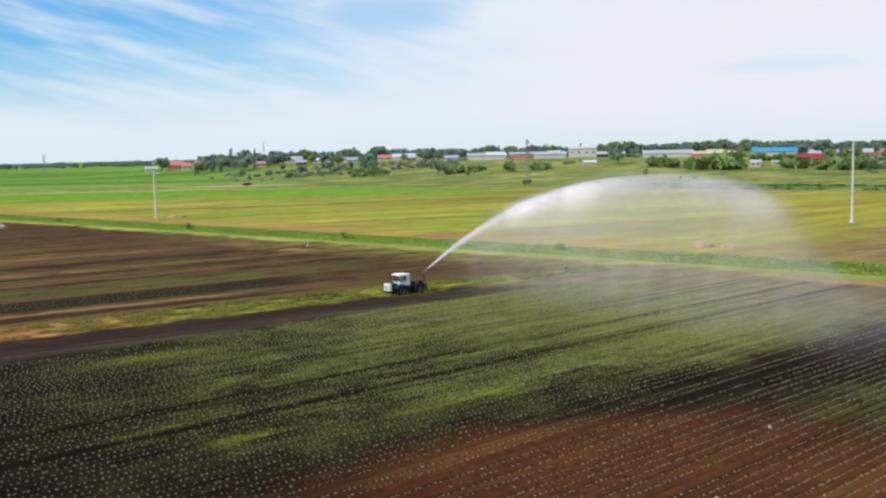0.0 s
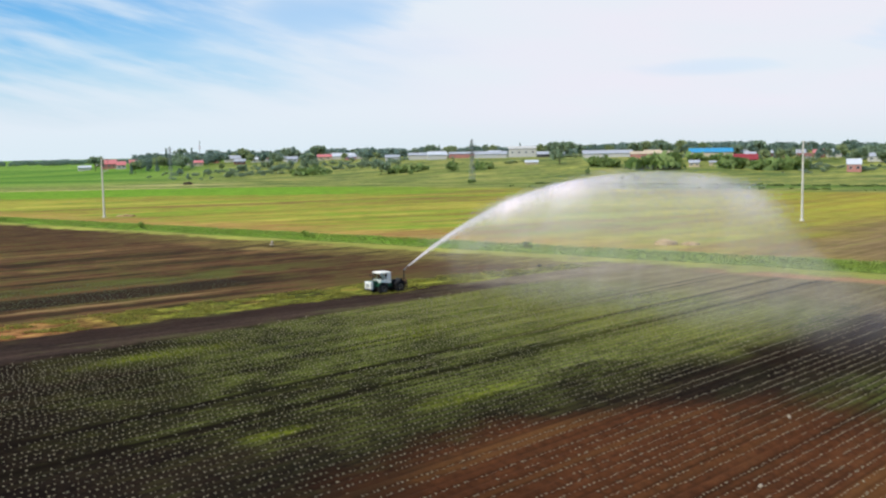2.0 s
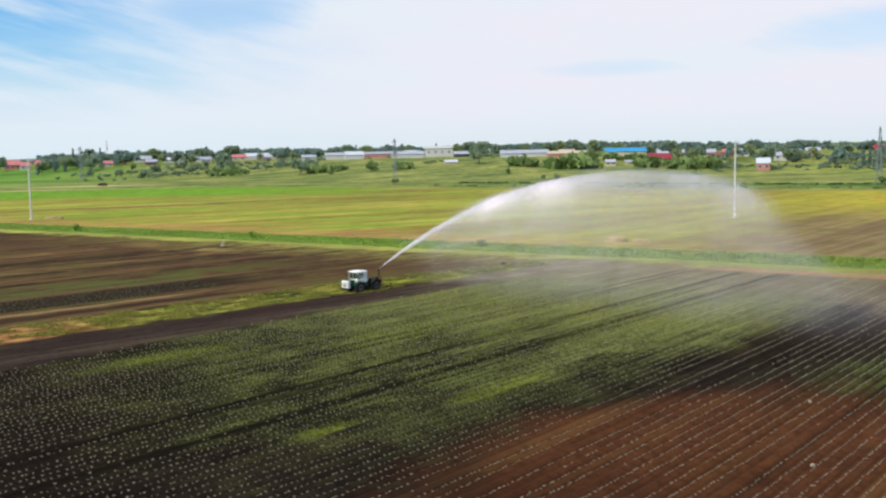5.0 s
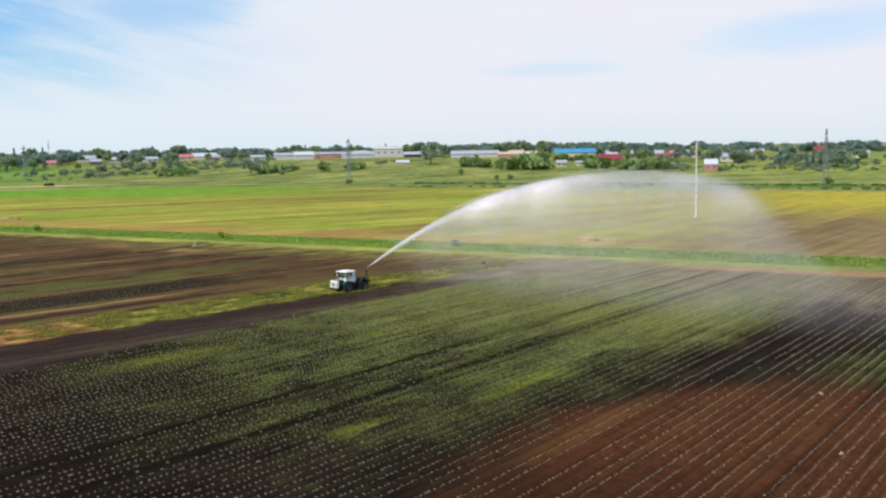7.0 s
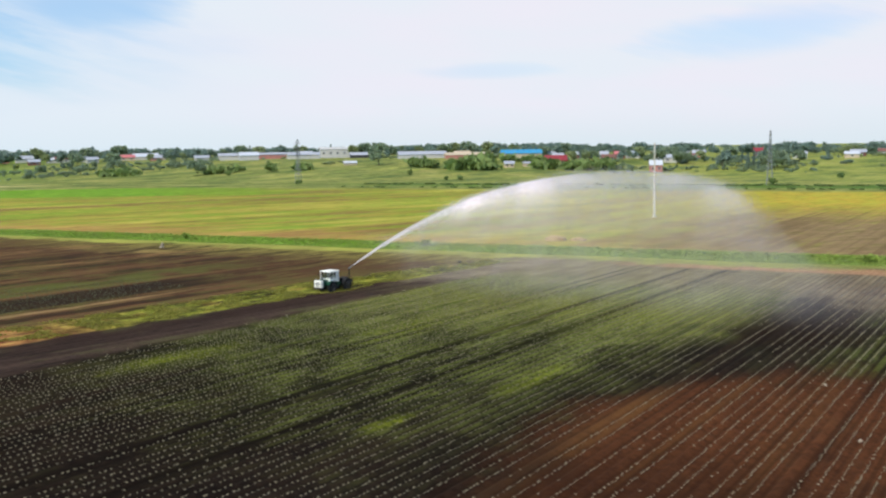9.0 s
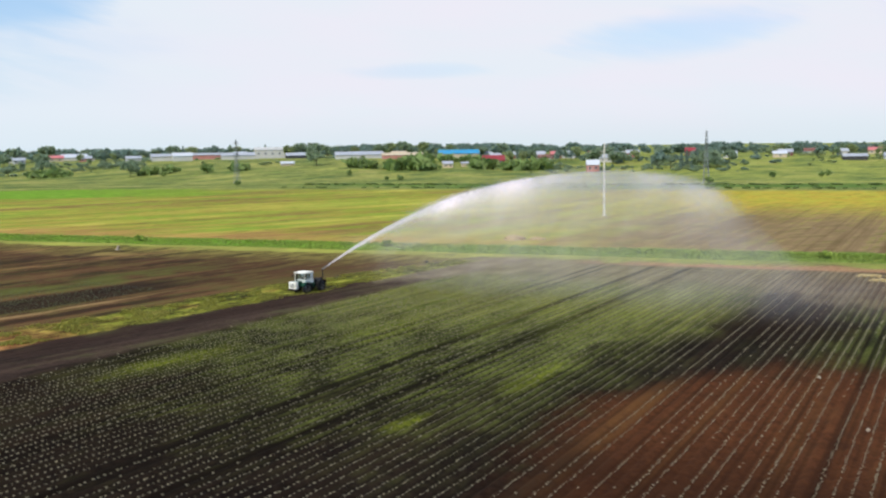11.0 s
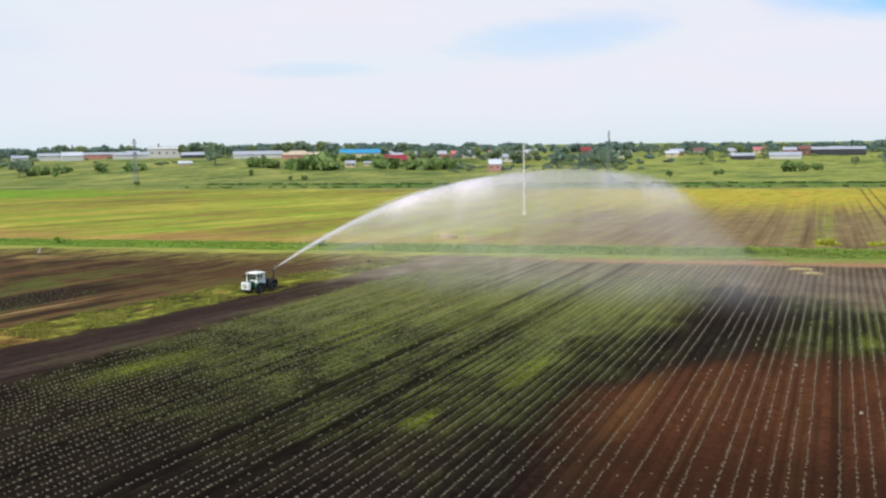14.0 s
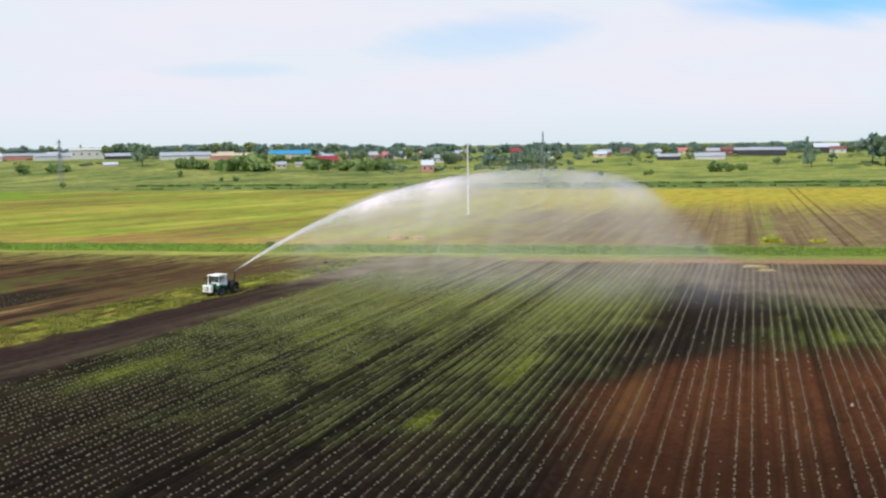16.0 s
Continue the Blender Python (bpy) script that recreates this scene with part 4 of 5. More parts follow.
def planted_behind():
    """A patch of the same seedlings in the ploughed land, in rows along the strip."""
    rr, ss = np.meshgrid(np.arange(-25, 62, 0.5), np.arange(117.0, 136.0, ROW_STEP), indexing="ij")
    rr, ss = rr.ravel() + rng.normal(size=rr.size) * 0.16, ss.ravel() + rng.normal(size=rr.size) * 0.06
    keep = (rng.random(len(rr)) > 0.15) & (ss - 117 > 2 * np.sin(rr * 0.11) + 1) & (ss < 134 + 2 * np.sin(rr * 0.2))
    rr, ss = rr[keep], ss[keep]
    n = len(rr)
    x, y = rr * CS - ss * SS, rr * SS + ss * CS
    size, spin = 0.07 + 0.05 * rng.random(n), rng.random(n) * 6.28
    vs = np.zeros((n, 5, 4, 3))
    for k in range(5):
        a = spin + 2 * math.pi * k / 5
        dx, dy = np.cos(a), np.sin(a)
        for c, (along, wide, up) in enumerate(((0.05, 0, 0.0), (0.75, 0.45, 0.6), (1.25, 0, 0.75), (0.75, -0.45, 0.6))):
            vs[:, k, c, 0] = x + size * (dx * along - dy * wide)
            vs[:, k, c, 1] = y + size * (dy * along + dx * wide)
            vs[:, k, c, 2] = size * up + 0.005
    return vs.reshape(-1, 3), np.arange(n * 20).reshape(-1, 4)


pv, pf = planted_behind()
tagged(mass("seedlings_behind", pv, pf, M_BEHIND), "dark green seedlings in rows on ploughed land behind the strip", "seedlings", kind="stuff")
pv, pf = planted()
tagged(mass("seedlings", pv, pf, M_SEEDLING), "pale green cabbage seedlings planted in long rows", "seedlings", kind="stuff")


def tufts(name, x, y, height, spreadw, mat, label, blades=5):
    """Clumps of grass: bent blades standing on the ground."""
    n = len(x)
    z = ground_z(x, y) + relief(x, y)
    vs = np.zeros((n, blades, 4, 3))
    for k in range(blades):
        a = rng.random(n) * 6.28
        h = height * (0.6 + 0.6 * rng.random(n))
        o = spreadw * (0.3 + 0.7 * rng.random(n))
        w = spreadw * 0.28
        dx, dy = np.cos(a), np.sin(a)
        for c, (along, wide, up) in enumerate(((0.0, -1, 0.0), (0.0, 1, 0.0), (0.8, 0.55, 0.75), (1.2, -0.2, 1.0))):
            vs[:, k, c, 0] = x + o * dx * along - dy * w * wide
            vs[:, k, c, 1] = y + o * dy * along + dx * w * wide
            vs[:, k, c, 2] = z + h * up
    return tagged(mass(name, vs.reshape(-1, 3), np.arange(n * blades * 4).reshape(-1, 4), mat), label, "grass", kind="stuff")


n = 26000                                                              # weedy strip
rr, ss = rng.uniform(-30, 106, n), rng.uniform(99.2, 108, n)
clump = np.array([noise.noise(Vector((p * 0.3, q * 0.45, 1.0))) for p, q in zip(rr, ss)])
rr, ss = rr[clump > 0.02], ss[clump > 0.02]
n = len(rr)
ss = 99.2 + (ss - 99.2) * (1 - 0.5 * smooth(70, 108, rr))
tufts("weed_tufts", rr * CS - ss * SS, rr * SS + ss * CS, 0.16 * (0.4 + rng.random(n)), 0.16, M_GRASS, "yellow-green weeds on the unploughed strip")
n = 46000                                                              # ditch
ee, dd = -40 + 370 * rng.random(n) ** 1.3, 144 + rng.uniform(-1, 1, n) * (5.0 + 3.0 * rng.random(n))
tufts("ditch_grass", (dd - ee) * Q, (dd + ee) * Q, 0.17 * (0.3 + rng.random(n)), 0.3, M_REED, "lush green grass and reeds along the ditch")


# ---------------------------------------------------------------- small things in the fields
M_STONE = material("stone", rgb(168, 154, 132), 0.9, vary=0.15, scale=6, bump=0.3)
M_STRAW = material("straw", rgb(178, 156, 104), 0.9, vary=0.2, scale=6, bump=0.5, second=rgb(176, 150, 92))
M_DIRT = material("tan_dirt", rgb(176, 148, 100), 0.95, vary=0.2, scale=3, bump=0.5, second=rgb(140, 112, 74))
M_DARKDIRT = material("dark_dirt", rgb(56, 46, 36), 0.95, vary=0.25, scale=3, bump=0.5)


def heap(name, x, y, wide, deep, h, mat, label, category, turn=0.0, seed=1):
    """An uneven heap lying on the ground."""
    bm = bmesh.new()
    bmesh.ops.create_icosphere(bm, subdivisions=3, radius=1.0)
    for v in bm.verts:
        k = 1 + 0.35 * noise.noise(v.co * 1.7 + Vector((seed * 3.1, 0, 0))) + 0.12 * noise.noise(v.co * 5 + Vector((0, seed * 2.0, 0)))
        v.co = Vector((v.co.x * wide / 2 * k, v.co.y * deep / 2 * k, max(-0.08, v.co.z * h * k)))
    me = bpy.data.meshes.new(name)
    bm.to_mesh(me)
    bm.free()
    me.materials.append(mat)
    ob = new(name, me)
    ob.matrix_world = pose(x, y, float(ground_z(x, y) + relief(x, y)), 0, 0, turn)
    return tagged(ob, label, category)


heap("stone", 21.1, 46.5, 0.30, 0.26, 0.16, M_STONE, "pale field stone lying between the rows", "stone", 20, 1)
heap("stone", 28.4, 58.2, 0.22, 0.26, 0.13, M_STONE, "pale field stone lying between the rows", "stone", 60, 2)
heap("straw_heap", 75.6, 98.4, 3.6, 1.5, 0.28, M_STRAW, "flat heap of pale straw on bare soil", "straw heap", -45, 3)
heap("straw_heap", 73.2, 94.6, 2.6, 1.2, 0.25, M_STRAW, "flat heap of pale straw on bare soil", "straw heap", -40, 4)
heap("soil_mound", 60.0, 168.0, 4.2, 2.4, 1.0, M_DIRT, "tan mound of dug earth in the stubble", "mound", -30, 5)
heap("soil_mound", 63.5, 166.0, 3.0, 1.8, 0.6, M_DIRT, "low tan mound beside dug earth", "mound", -30, 6)
heap("soil_heap", -71.0, 581.5, 5.2, 3.0, 1.5, M_DARKDIRT, "dark heap of soil on a bare patch", "mound", 10, 7)
heap("tree_stump", 31.4, 142.0, 0.6, 0.55, 0.42, M_DARKDIRT, "dark weathered stump at the strip's end", "stump", 0, 8)
heap("soil_mound", -53.5, 290.0, 4.5, 2.2, 0.7, M_DIRT, "tan earth thrown up near a pole", "mound", 15, 9)
heap("rubble_heap", -92.0, 262.0, 2.6, 1.8, 1.0, M_STONE, "pale rubble heap at the edge of ploughed land", "rubble", 15, 10)
stub = thing("concrete_stub", pose(-9.0, 189.4, -0.1, 4, 10, 30), "broken pale concrete stub beside the ditch", "concrete stub")
bm = bmesh.new()
box(bm, (0.42, 0.4, 1.0), pose(0, 0, 0.45), 0.05, 0.8)
part("post", bm, M_STONE, stub)
bm = bmesh.new()
box(bm, (1.1, 0.8, 0.25), pose(0.2, 0.1, 0.1), 0.06, 0.85)
part("slab", bm, M_STONE, stub)

# ---------------------------------------------------------------- poles and pylons
def power_pole(x, y, h, turn):
    """A tapered concrete pole with three staggered arms and insulators."""
    ob = thing("power_pole", pose(x, y, 0, 0, 0, turn), "tall pale concrete power pole standing in the field", "pole", "power poles")
    bm = bmesh.new()
    rod(bm, (0, 0, -0.3), (0, 0, h), 0.30, 0.17, 12)
    part("shaft", bm, M_CONCRETE, ob)
    for k, (side, z) in enumerate(((1, h - 0.6), (-1, h - 2.2), (1, h - 3.8))):
        bm = bmesh.new()
        rod(bm, (0, 0, z), (side * 1.7, 0, z + 0.25), 0.07, 0.05, 6)
        rod(bm, (0, 0, z - 0.7), (side * 1.2, 0, z + 0.15), 0.04, 0.04, 6)
        arm = part("crossarm", bm, M_CONCRETE, ob)
        bm = bmesh.new()
        for j in range(4):
            rod(bm, (side * 1.65, 0, z + 0.15 - 0.2 * j), (side * 1.65, 0, z + 0.05 - 0.2 * j), 0.11, 0.07, 8)
        part("insulator", bm, M_CERAMIC, arm)
    bm = bmesh.new()
    rod(bm, (0, 0, -0.1), (0, 0, 0.25), 0.62, 0.5, 12)
    part("footing", bm, M_CONCRETE, ob)
    return ob


power_pole(-59.0, 289.0, 16.6, 20)
power_pole(107.4, 211.9, 17.8, 25)


def lattice_pylon(x, y, h, turn):
    """A tapering lattice tower with three pairs of arms."""
    z0 = float(ground_z(x, y))
    ob = thing("lattice_pylon", pose(x, y, z0, 0, 0, turn), "slender grey steel lattice pylon, bushes at its foot", "pylon", "pylons")

    def half(z):
        return 1.15 + (0.6 - 1.15) * z / (h * 0.55) if z < h * 0.55 else 0.6 + (0.22 - 0.6) * (z / h - 0.55) / 0.45

    levels = [0, 0.14, 0.27, 0.38, 0.47, 0.55, 0.63, 0.71, 0.79, 0.87, 0.94, 1.0]
    for sx in (1, -1):
        for sy in (1, -1):
            bm = bmesh.new()
            rings = [[bm.verts.new((sx * half(z) + ox, sy * half(z) + oy, z)) for ox, oy in ((-k, -k), (k, -k), (k, k), (-k, k))] for z, k in ((0, 0.085), (h * 0.55, 0.07), (h, 0.05))]
            for lo, up in zip(rings, rings[1:]):
                for j in range(4):
                    bm.faces.new((lo[j], lo[(j + 1) % 4], up[(j + 1) % 4], up[j]))
            bm.faces.new(rings[0][::-1])
            bm.faces.new(rings[-1])
            part("leg", bm, M_STEEL, ob)
    bm = bmesh.new()
    for a, b in zip(levels, levels[1:]):
        p, q = half(a * h), half(b * h)
        for (ax, ay), (bx, by) in (((1, 1), (-1, 1)), ((-1, 1), (-1, -1)), ((-1, -1), (1, -1)), ((1, -1), (1, 1))):
            rod(bm, (ax * p, ay * p, a * h), (bx * q, by * q, b * h), 0.035, seg=4)
            rod(bm, (bx * p, by * p, a * h), (ax * q, ay * q, b * h), 0.035, seg=4)
    part("bracing", bm, M_STEEL, ob)
    for z, w in ((0.66, 2.2), (0.79, 3.0), (0.92, 1.9)):
        for side in (1, -1):
            bm = bmesh.new()
            q = half(z * h)
            for sy in (1, -1):
                rod(bm, (side * q, sy * q, z * h), (side * w, 0, z * h + 0.15), 0.08, seg=4)
                rod(bm, (side * q, sy * q, z * h + 0.9), (side * w, 0, z * h + 0.15), 0.06, seg=4)
            arm = part("arm", bm, M_STEEL, ob)
            bm = bmesh.new()
            for j in range(5):
                rod(bm, (side * w, 0, z * h - 0.22 * j), (side * w, 0, z * h - 0.12 - 0.22 * j), 0.14, 0.09, 6)
            part("insulator", bm, M_CERAMIC, arm)
    return ob


lattice_pylon(81.0, 515.5, 22.5, 42)
lattice_pylon(-98.0, 711.0, 22.5, 42)
lattice_pylon(-377.0, 1176.0, 23.0, 42)


def radio_mast(x, y, h, bands):
    z0 = float(ground_z(x, y))
    ob = thing("radio_mast", pose(x, y, z0), "thin red and white lattice radio mast", "mast")
    for k in range(bands):
        bm = bmesh.new()
        a, b = h * k / bands, h * (k + 1) / bands
        for j in range(3):
            c, s = math.cos(j * 2.094), math.sin(j * 2.094)
            ra, rb = 0.9 - 0.6 * a / h, 0.9 - 0.6 * b / h
            rod(bm, (c * ra, s * ra, a), (c * rb, s * rb, b), 0.13, seg=4)
            c2, s2 = math.cos((j + 1) * 2.094), math.sin((j + 1) * 2.094)
            for m in range(3):
                za, zb = a + (b - a) * m / 3, a + (b - a) * (m + 1) / 3
                rod(bm, (c * ra, s * ra, za), (c2 * rb, s2 * rb, zb), 0.07, seg=4)
        part("mast_section", bm, M_MASTRED if k % 2 else M_PALE, ob)
    return ob


# ---------------------------------------------------------------- village
M_PALE = material("pale_plaster", rgb(202, 198, 190), 0.8, vary=0.08, scale=1.0, second=rgb(196, 190, 182))
M_MASTRED = material("mast_red", rgb(176, 66, 56), 0.6, vary=0.1)
M_PINK = material("pink_brick", rgb(196, 134, 122), 0.85, vary=0.12, scale=1.5, second=rgb(172, 116, 104))
M_BLUE = material("blue_sheet", rgb(40, 146, 190), 0.5, vary=0.08, scale=1.0, second=rgb(58, 160, 206))
M_REDROOF = material("red_sheet", rgb(150, 48, 54), 0.5, vary=0.12, scale=1.0, second=rgb(132, 44, 44))
M_PINKROOF = material("faded_red_sheet", rgb(208, 122, 120), 0.6, vary=0.12, scale=1.0, second=rgb(188, 104, 104))
M_GREYROOF = material("grey_sheet", rgb(178, 180, 186), 0.55, vary=0.1, scale=1.0, second=rgb(150, 150, 154))
M_WHITEROOF = material("white_sheet", rgb(206, 208, 212), 0.5, vary=0.05, scale=1.0, second=rgb(204, 208, 214))
M_DARKWALL = material("dark_boards", rgb(62, 60, 62), 0.8, vary=0.2, scale=2.0)
M_BROWN = material("brown_brick", rgb(128, 86, 74), 0.85, vary=0.15, scale=2.0)
M_TAN = material("tan_wall", rgb(206, 186, 156), 0.85, vary=0.1, scale=1.5)
M_PANE = material("window_dark", rgb(58, 66, 76), 0.2, vary=0.1)


SIGHTS = []                                                            # gardens kept open before the larger buildings


def house(name, x, y, w, h, deep, wall, roof, label, pitch=0.35, panes=3, sink=0.0):
    """A building facing the fields: walls, a gabled roof with eaves, a row of windows and a door."""
    z0 = float(ground_z(x, y)) - 0.4 + sink
    face = math.degrees(math.atan2(-y, -15 - x)) + 90            # its front looks over the fields
    ob = thing(name, pose(x, y, z0, 0, 0, face + 4), label, name.replace("_", " "), "village buildings")
    if w > 12:
        SIGHTS.append((math.atan2(y, x + 15), 0.5 * w / math.hypot(x + 15, y), math.hypot(x + 15, y)))
    eave = h * (1 - pitch) + 0.4
    bm = bmesh.new()
    box(bm, (w, deep, eave), pose(0, 0, eave / 2))
    gab = h - eave + 0.4
    for sx in (1, -1):
        sheet(bm, [(sx * w / 2, -deep / 2, eave), (sx * w / 2, deep / 2, eave), (sx * w / 2, 0, eave + gab)], -0.15 * sx * (-1))
    part("wall", bm, wall, ob)
    bm = bmesh.new()
    for s in (1, -1):
        sheet(bm, [(-w / 2 - .4, s * (deep / 2 + .5), eave - 0.1), (w / 2 + .4, s * (deep / 2 + .5), eave - 0.1), (w / 2 + .4, 0, eave + gab), (-w / 2 - .4, 0, eave + gab)], 0.18 * s)
    part("roof", bm, roof, ob)
    count = panes
    for k in range(count):
        bm = bmesh.new()
        px = -w / 2 + w * (k + 0.5) / count
        ww, wh = min(1.6, w / count * 0.5), min(1.5, eave * 0.35)
        box(bm, (ww, 0.12, wh), pose(px, -deep / 2 - 0.03, eave * 0.58), 0.03)
        win = part("window", bm, M_PALE if wall is not M_PALE else M_GREYROOF, ob)
        bm = bmesh.new()
        box(bm, (ww * 0.82, 0.06, wh * 0.82), pose(px, -deep / 2 - 0.08, eave * 0.58))
        part("pane", bm, M_PANE, win)
    return ob


house("long_warehouse", 257.5, 631.6, 27.3, 5.8, 14, M_TAN, M_BLUE, "long low warehouse with a bright blue sheet roof", 0.42, 0)
house("house", 255.7, 574.0, 13.6, 5.4, 9, M_BROWN, M_REDROOF, "village house with a dark red sheet roof", 0.6, 3)
house("house", 219.6, 563.7, 5.8, 3.8, 7, M_TAN, M_GREYROOF, "small cream village house", 0.4, 2)
house("shed", 232.0, 565.6, 4.2, 2.8, 5, M_TAN, M_GREYROOF, "small beige garden shed", 0.3, 0)
house("barn", 82.5, 795.0, 16.5, 5.3, 12, M_PALE, M_GREYROOF, "pale barn with a grey sheet roof", 0.35, 0)
house("barn", 94.2, 772.9, 14.3, 6.1, 12, M_PALE, M_WHITEROOF, "white barn with a light roof", 0.4, 0)
house("long_barn", 131.2, 865.8, 28.9, 5.4, 12, M_PINK, M_GREYROOF, "long pink brick barn with a grey roof", 0.3, 0)
house("long_barn", 138.1, 782.6, 24.9, 5.3, 12, M_PALE, M_GREYROOF, "long pale barn with a weathered grey roof", 0.4, 0)
house("factory_hall", 176.2, 829.0, 28.4, 9.0, 16, M_PALE, M_PALE, "tall white factory hall with a low pale roof", 0.2, 5)
house("barn", 181.7, 763.2, 20.7, 4.4, 12, M_DARKWALL, M_GREYROOF, "dark boarded barn with a grey roof", 0.45, 0)
house("shed", 139.0, 636.6, 8.1, 2.6, 5, M_TAN, M_WHITEROOF, "low shed with a white roof in the meadow", 0.5, 0)
house("long_barn", 202.3, 680.1, 33.5, 4.8, 14, M_PALE, M_GREYROOF, "long whitewashed barn with a grey sheet roof", 0.45, 0)
house("long_barn", 223.3, 649.7, 27.1, 3.9, 12, M_PINK, M_TAN, "long pinkish brick barn among trees", 0.4, 0)
house("house", 298.6, 589.9, 5.3, 6.0, 6, M_PALE, M_GREYROOF, "narrow white house half hidden by trees", 0.4, 1)
house("house", 283.4, 500.9, 6.9, 6.9, 6, M_PINK, M_WHITEROOF, "salmon-pink house with a pale roof at the field's edge", 0.42, 2)
house("house", 446.8, 626.3, 7.5, 6.2, 8, M_BROWN, M_REDROOF, "brick house with a red roof among tall trees", 0.4, 2)
house("barn", 478.1, 495.8, 14.7, 4.0, 10, M_DARKWALL, M_GREYROOF, "dark barn with a grey sheet roof on the rise", 0.4, 0)
house("long_barn", 506.9, 485.1, 20.2, 4.4, 12, M_PALE, M_GREYROOF, "long low grey barn", 0.5, 0)
house("house", 551.7, 507.5, 8.2, 6.5, 9, M_BROWN, M_BROWN, "brown brick gatehouse beside a long barn", 0.35, 2)
house("long_warehouse", 572.6, 497.2, 39.2, 5.7, 16, M_DARKWALL, M_GREYROOF, "long dark warehouse with a light grey roof", 0.3, 0)
house("warehouse", 656.1, 497.9, 18.5, 7.6, 14, M_DARKWALL, M_WHITEROOF, "dark hall with a white roof behind trees", 0.4, 0)
house("house", -182.4, 934.5, 13.3, 8.0, 9, M_PINK, M_PINKROOF, "village house with a red roof on the far edge", 0.5, 3)
house("house", -157.0, 918.3, 8.9, 6.8, 8, M_PINK, M_PINKROOF, "small brick house with a red roof", 0.5, 2)
house("house", -168.3, 916.3, 7.8, 6.3, 8, M_PALE, M_PINKROOF, "white house with a red roof", 0.5, 2)
house("shed", -203.9, 937.3, 10.8, 4.3, 7, M_PALE, M_WHITEROOF, "low white shed at the edge of the green fields", 0.4, 0)
house("long_barn", 30.8, 945.9, 28.0, 5.8, 14, M_PALE, M_WHITEROOF, "long pale barn behind bushes", 0.5, 0)
house("barn", -71.5, 912.8, 13.8, 5.6, 12, M_PALE, M_GREYROOF, "grey-roofed barn among trees", 0.5, 0)

for k_, (px_, py_, w_k, h_k, wall_, roof_) in enumerate(((62, 800, 11, 4.2, M_PALE, M_GREYROOF), (101, 812, 13, 4.6, M_TAN, M_WHITEROOF), (150, 830, 10, 6.0, M_PALE, M_WHITEROOF), (196, 802, 12, 4.4, M_PALE, M_GREYROOF), (228, 770, 10, 4.2, M_BROWN, M_GREYROOF), (256, 742, 12, 4.4, M_PALE, M_TAN),
                                                        (286, 640, 8, 4.8, M_PALE, M_GREYROOF), (300, 618, 8, 4.6, M_TAN, M_WHITEROOF), (318, 604, 7, 5.0, M_BROWN, M_PINKROOF), (272, 604, 7, 4.4, M_PALE, M_GREYROOF), (262, 580, 6, 3.6, M_TAN, M_GREYROOF), (330, 560, 8, 5.0, M_PALE, M_GREYROOF), (352, 580, 8, 5.2, M_BROWN, M_GREYROOF),
                                                        (-20, 868, 12, 4.6, M_PALE, M_GREYROOF), (-48, 880, 10, 4.2, M_PALE, M_WHITEROOF), (430, 560, 9, 4.6, M_PALE, M_GREYROOF), (460, 545, 9, 4.4, M_TAN, M_WHITEROOF))):
    house("house", px_, py_, w_k, h_k, 8, wall_, roof_, "small village house half hidden behind trees" if k_ % 2 else "plain village house among gardens", 0.4, k_ % 3)

# more roofs between the trees: azimuth, distance, width, height
for k_, (a_, d_, w_k, h_k) in enumerate(((96.2, 905, 11, 5.0), (95.4, 880, 9, 4.6), (94.6, 915, 10, 5.2), (93.1, 860, 9, 4.4), (91.7, 880, 11, 4.8), (90.2, 850, 9, 4.6), (88.4, 870, 12, 5.0), (86.9, 850, 9, 4.4),
                                         (63.2, 690, 8, 4.6), (61.8, 660, 8, 4.4), (60.4, 700, 9, 5.0), (58.9, 720, 8, 4.8), (56.8, 730, 9, 5.2), (48.6, 760, 10, 4.8), (47.3, 790, 9, 5.0), (45.6, 770, 10, 4.6), (44.1, 800, 9, 5.0), (42.5, 790, 11, 4.8), (40.2, 820, 10, 5.0), (36.0, 830, 12, 5.2))):
    wall_, roof_ = ((M_PALE, M_GREYROOF), (M_TAN, M_PINKROOF), (M_PINK, M_GREYROOF), (M_BROWN, M_GREYROOF), (M_PALE, M_BROWN))[k_ % 5]
    house("house", -15 + d_ * math.cos(radians(a_)), d_ * math.sin(radians(a_)), w_k, h_k, 8, wall_, roof_, ("cream village house with a faded roof among trees", "village house with grey walls behind a garden")[k_ % 2], 0.42, 2)

lattice_pylon(247.3, 351.8, 22.6, 42)
radio_mast(-119.0, 1092.0, 24.0, 5)


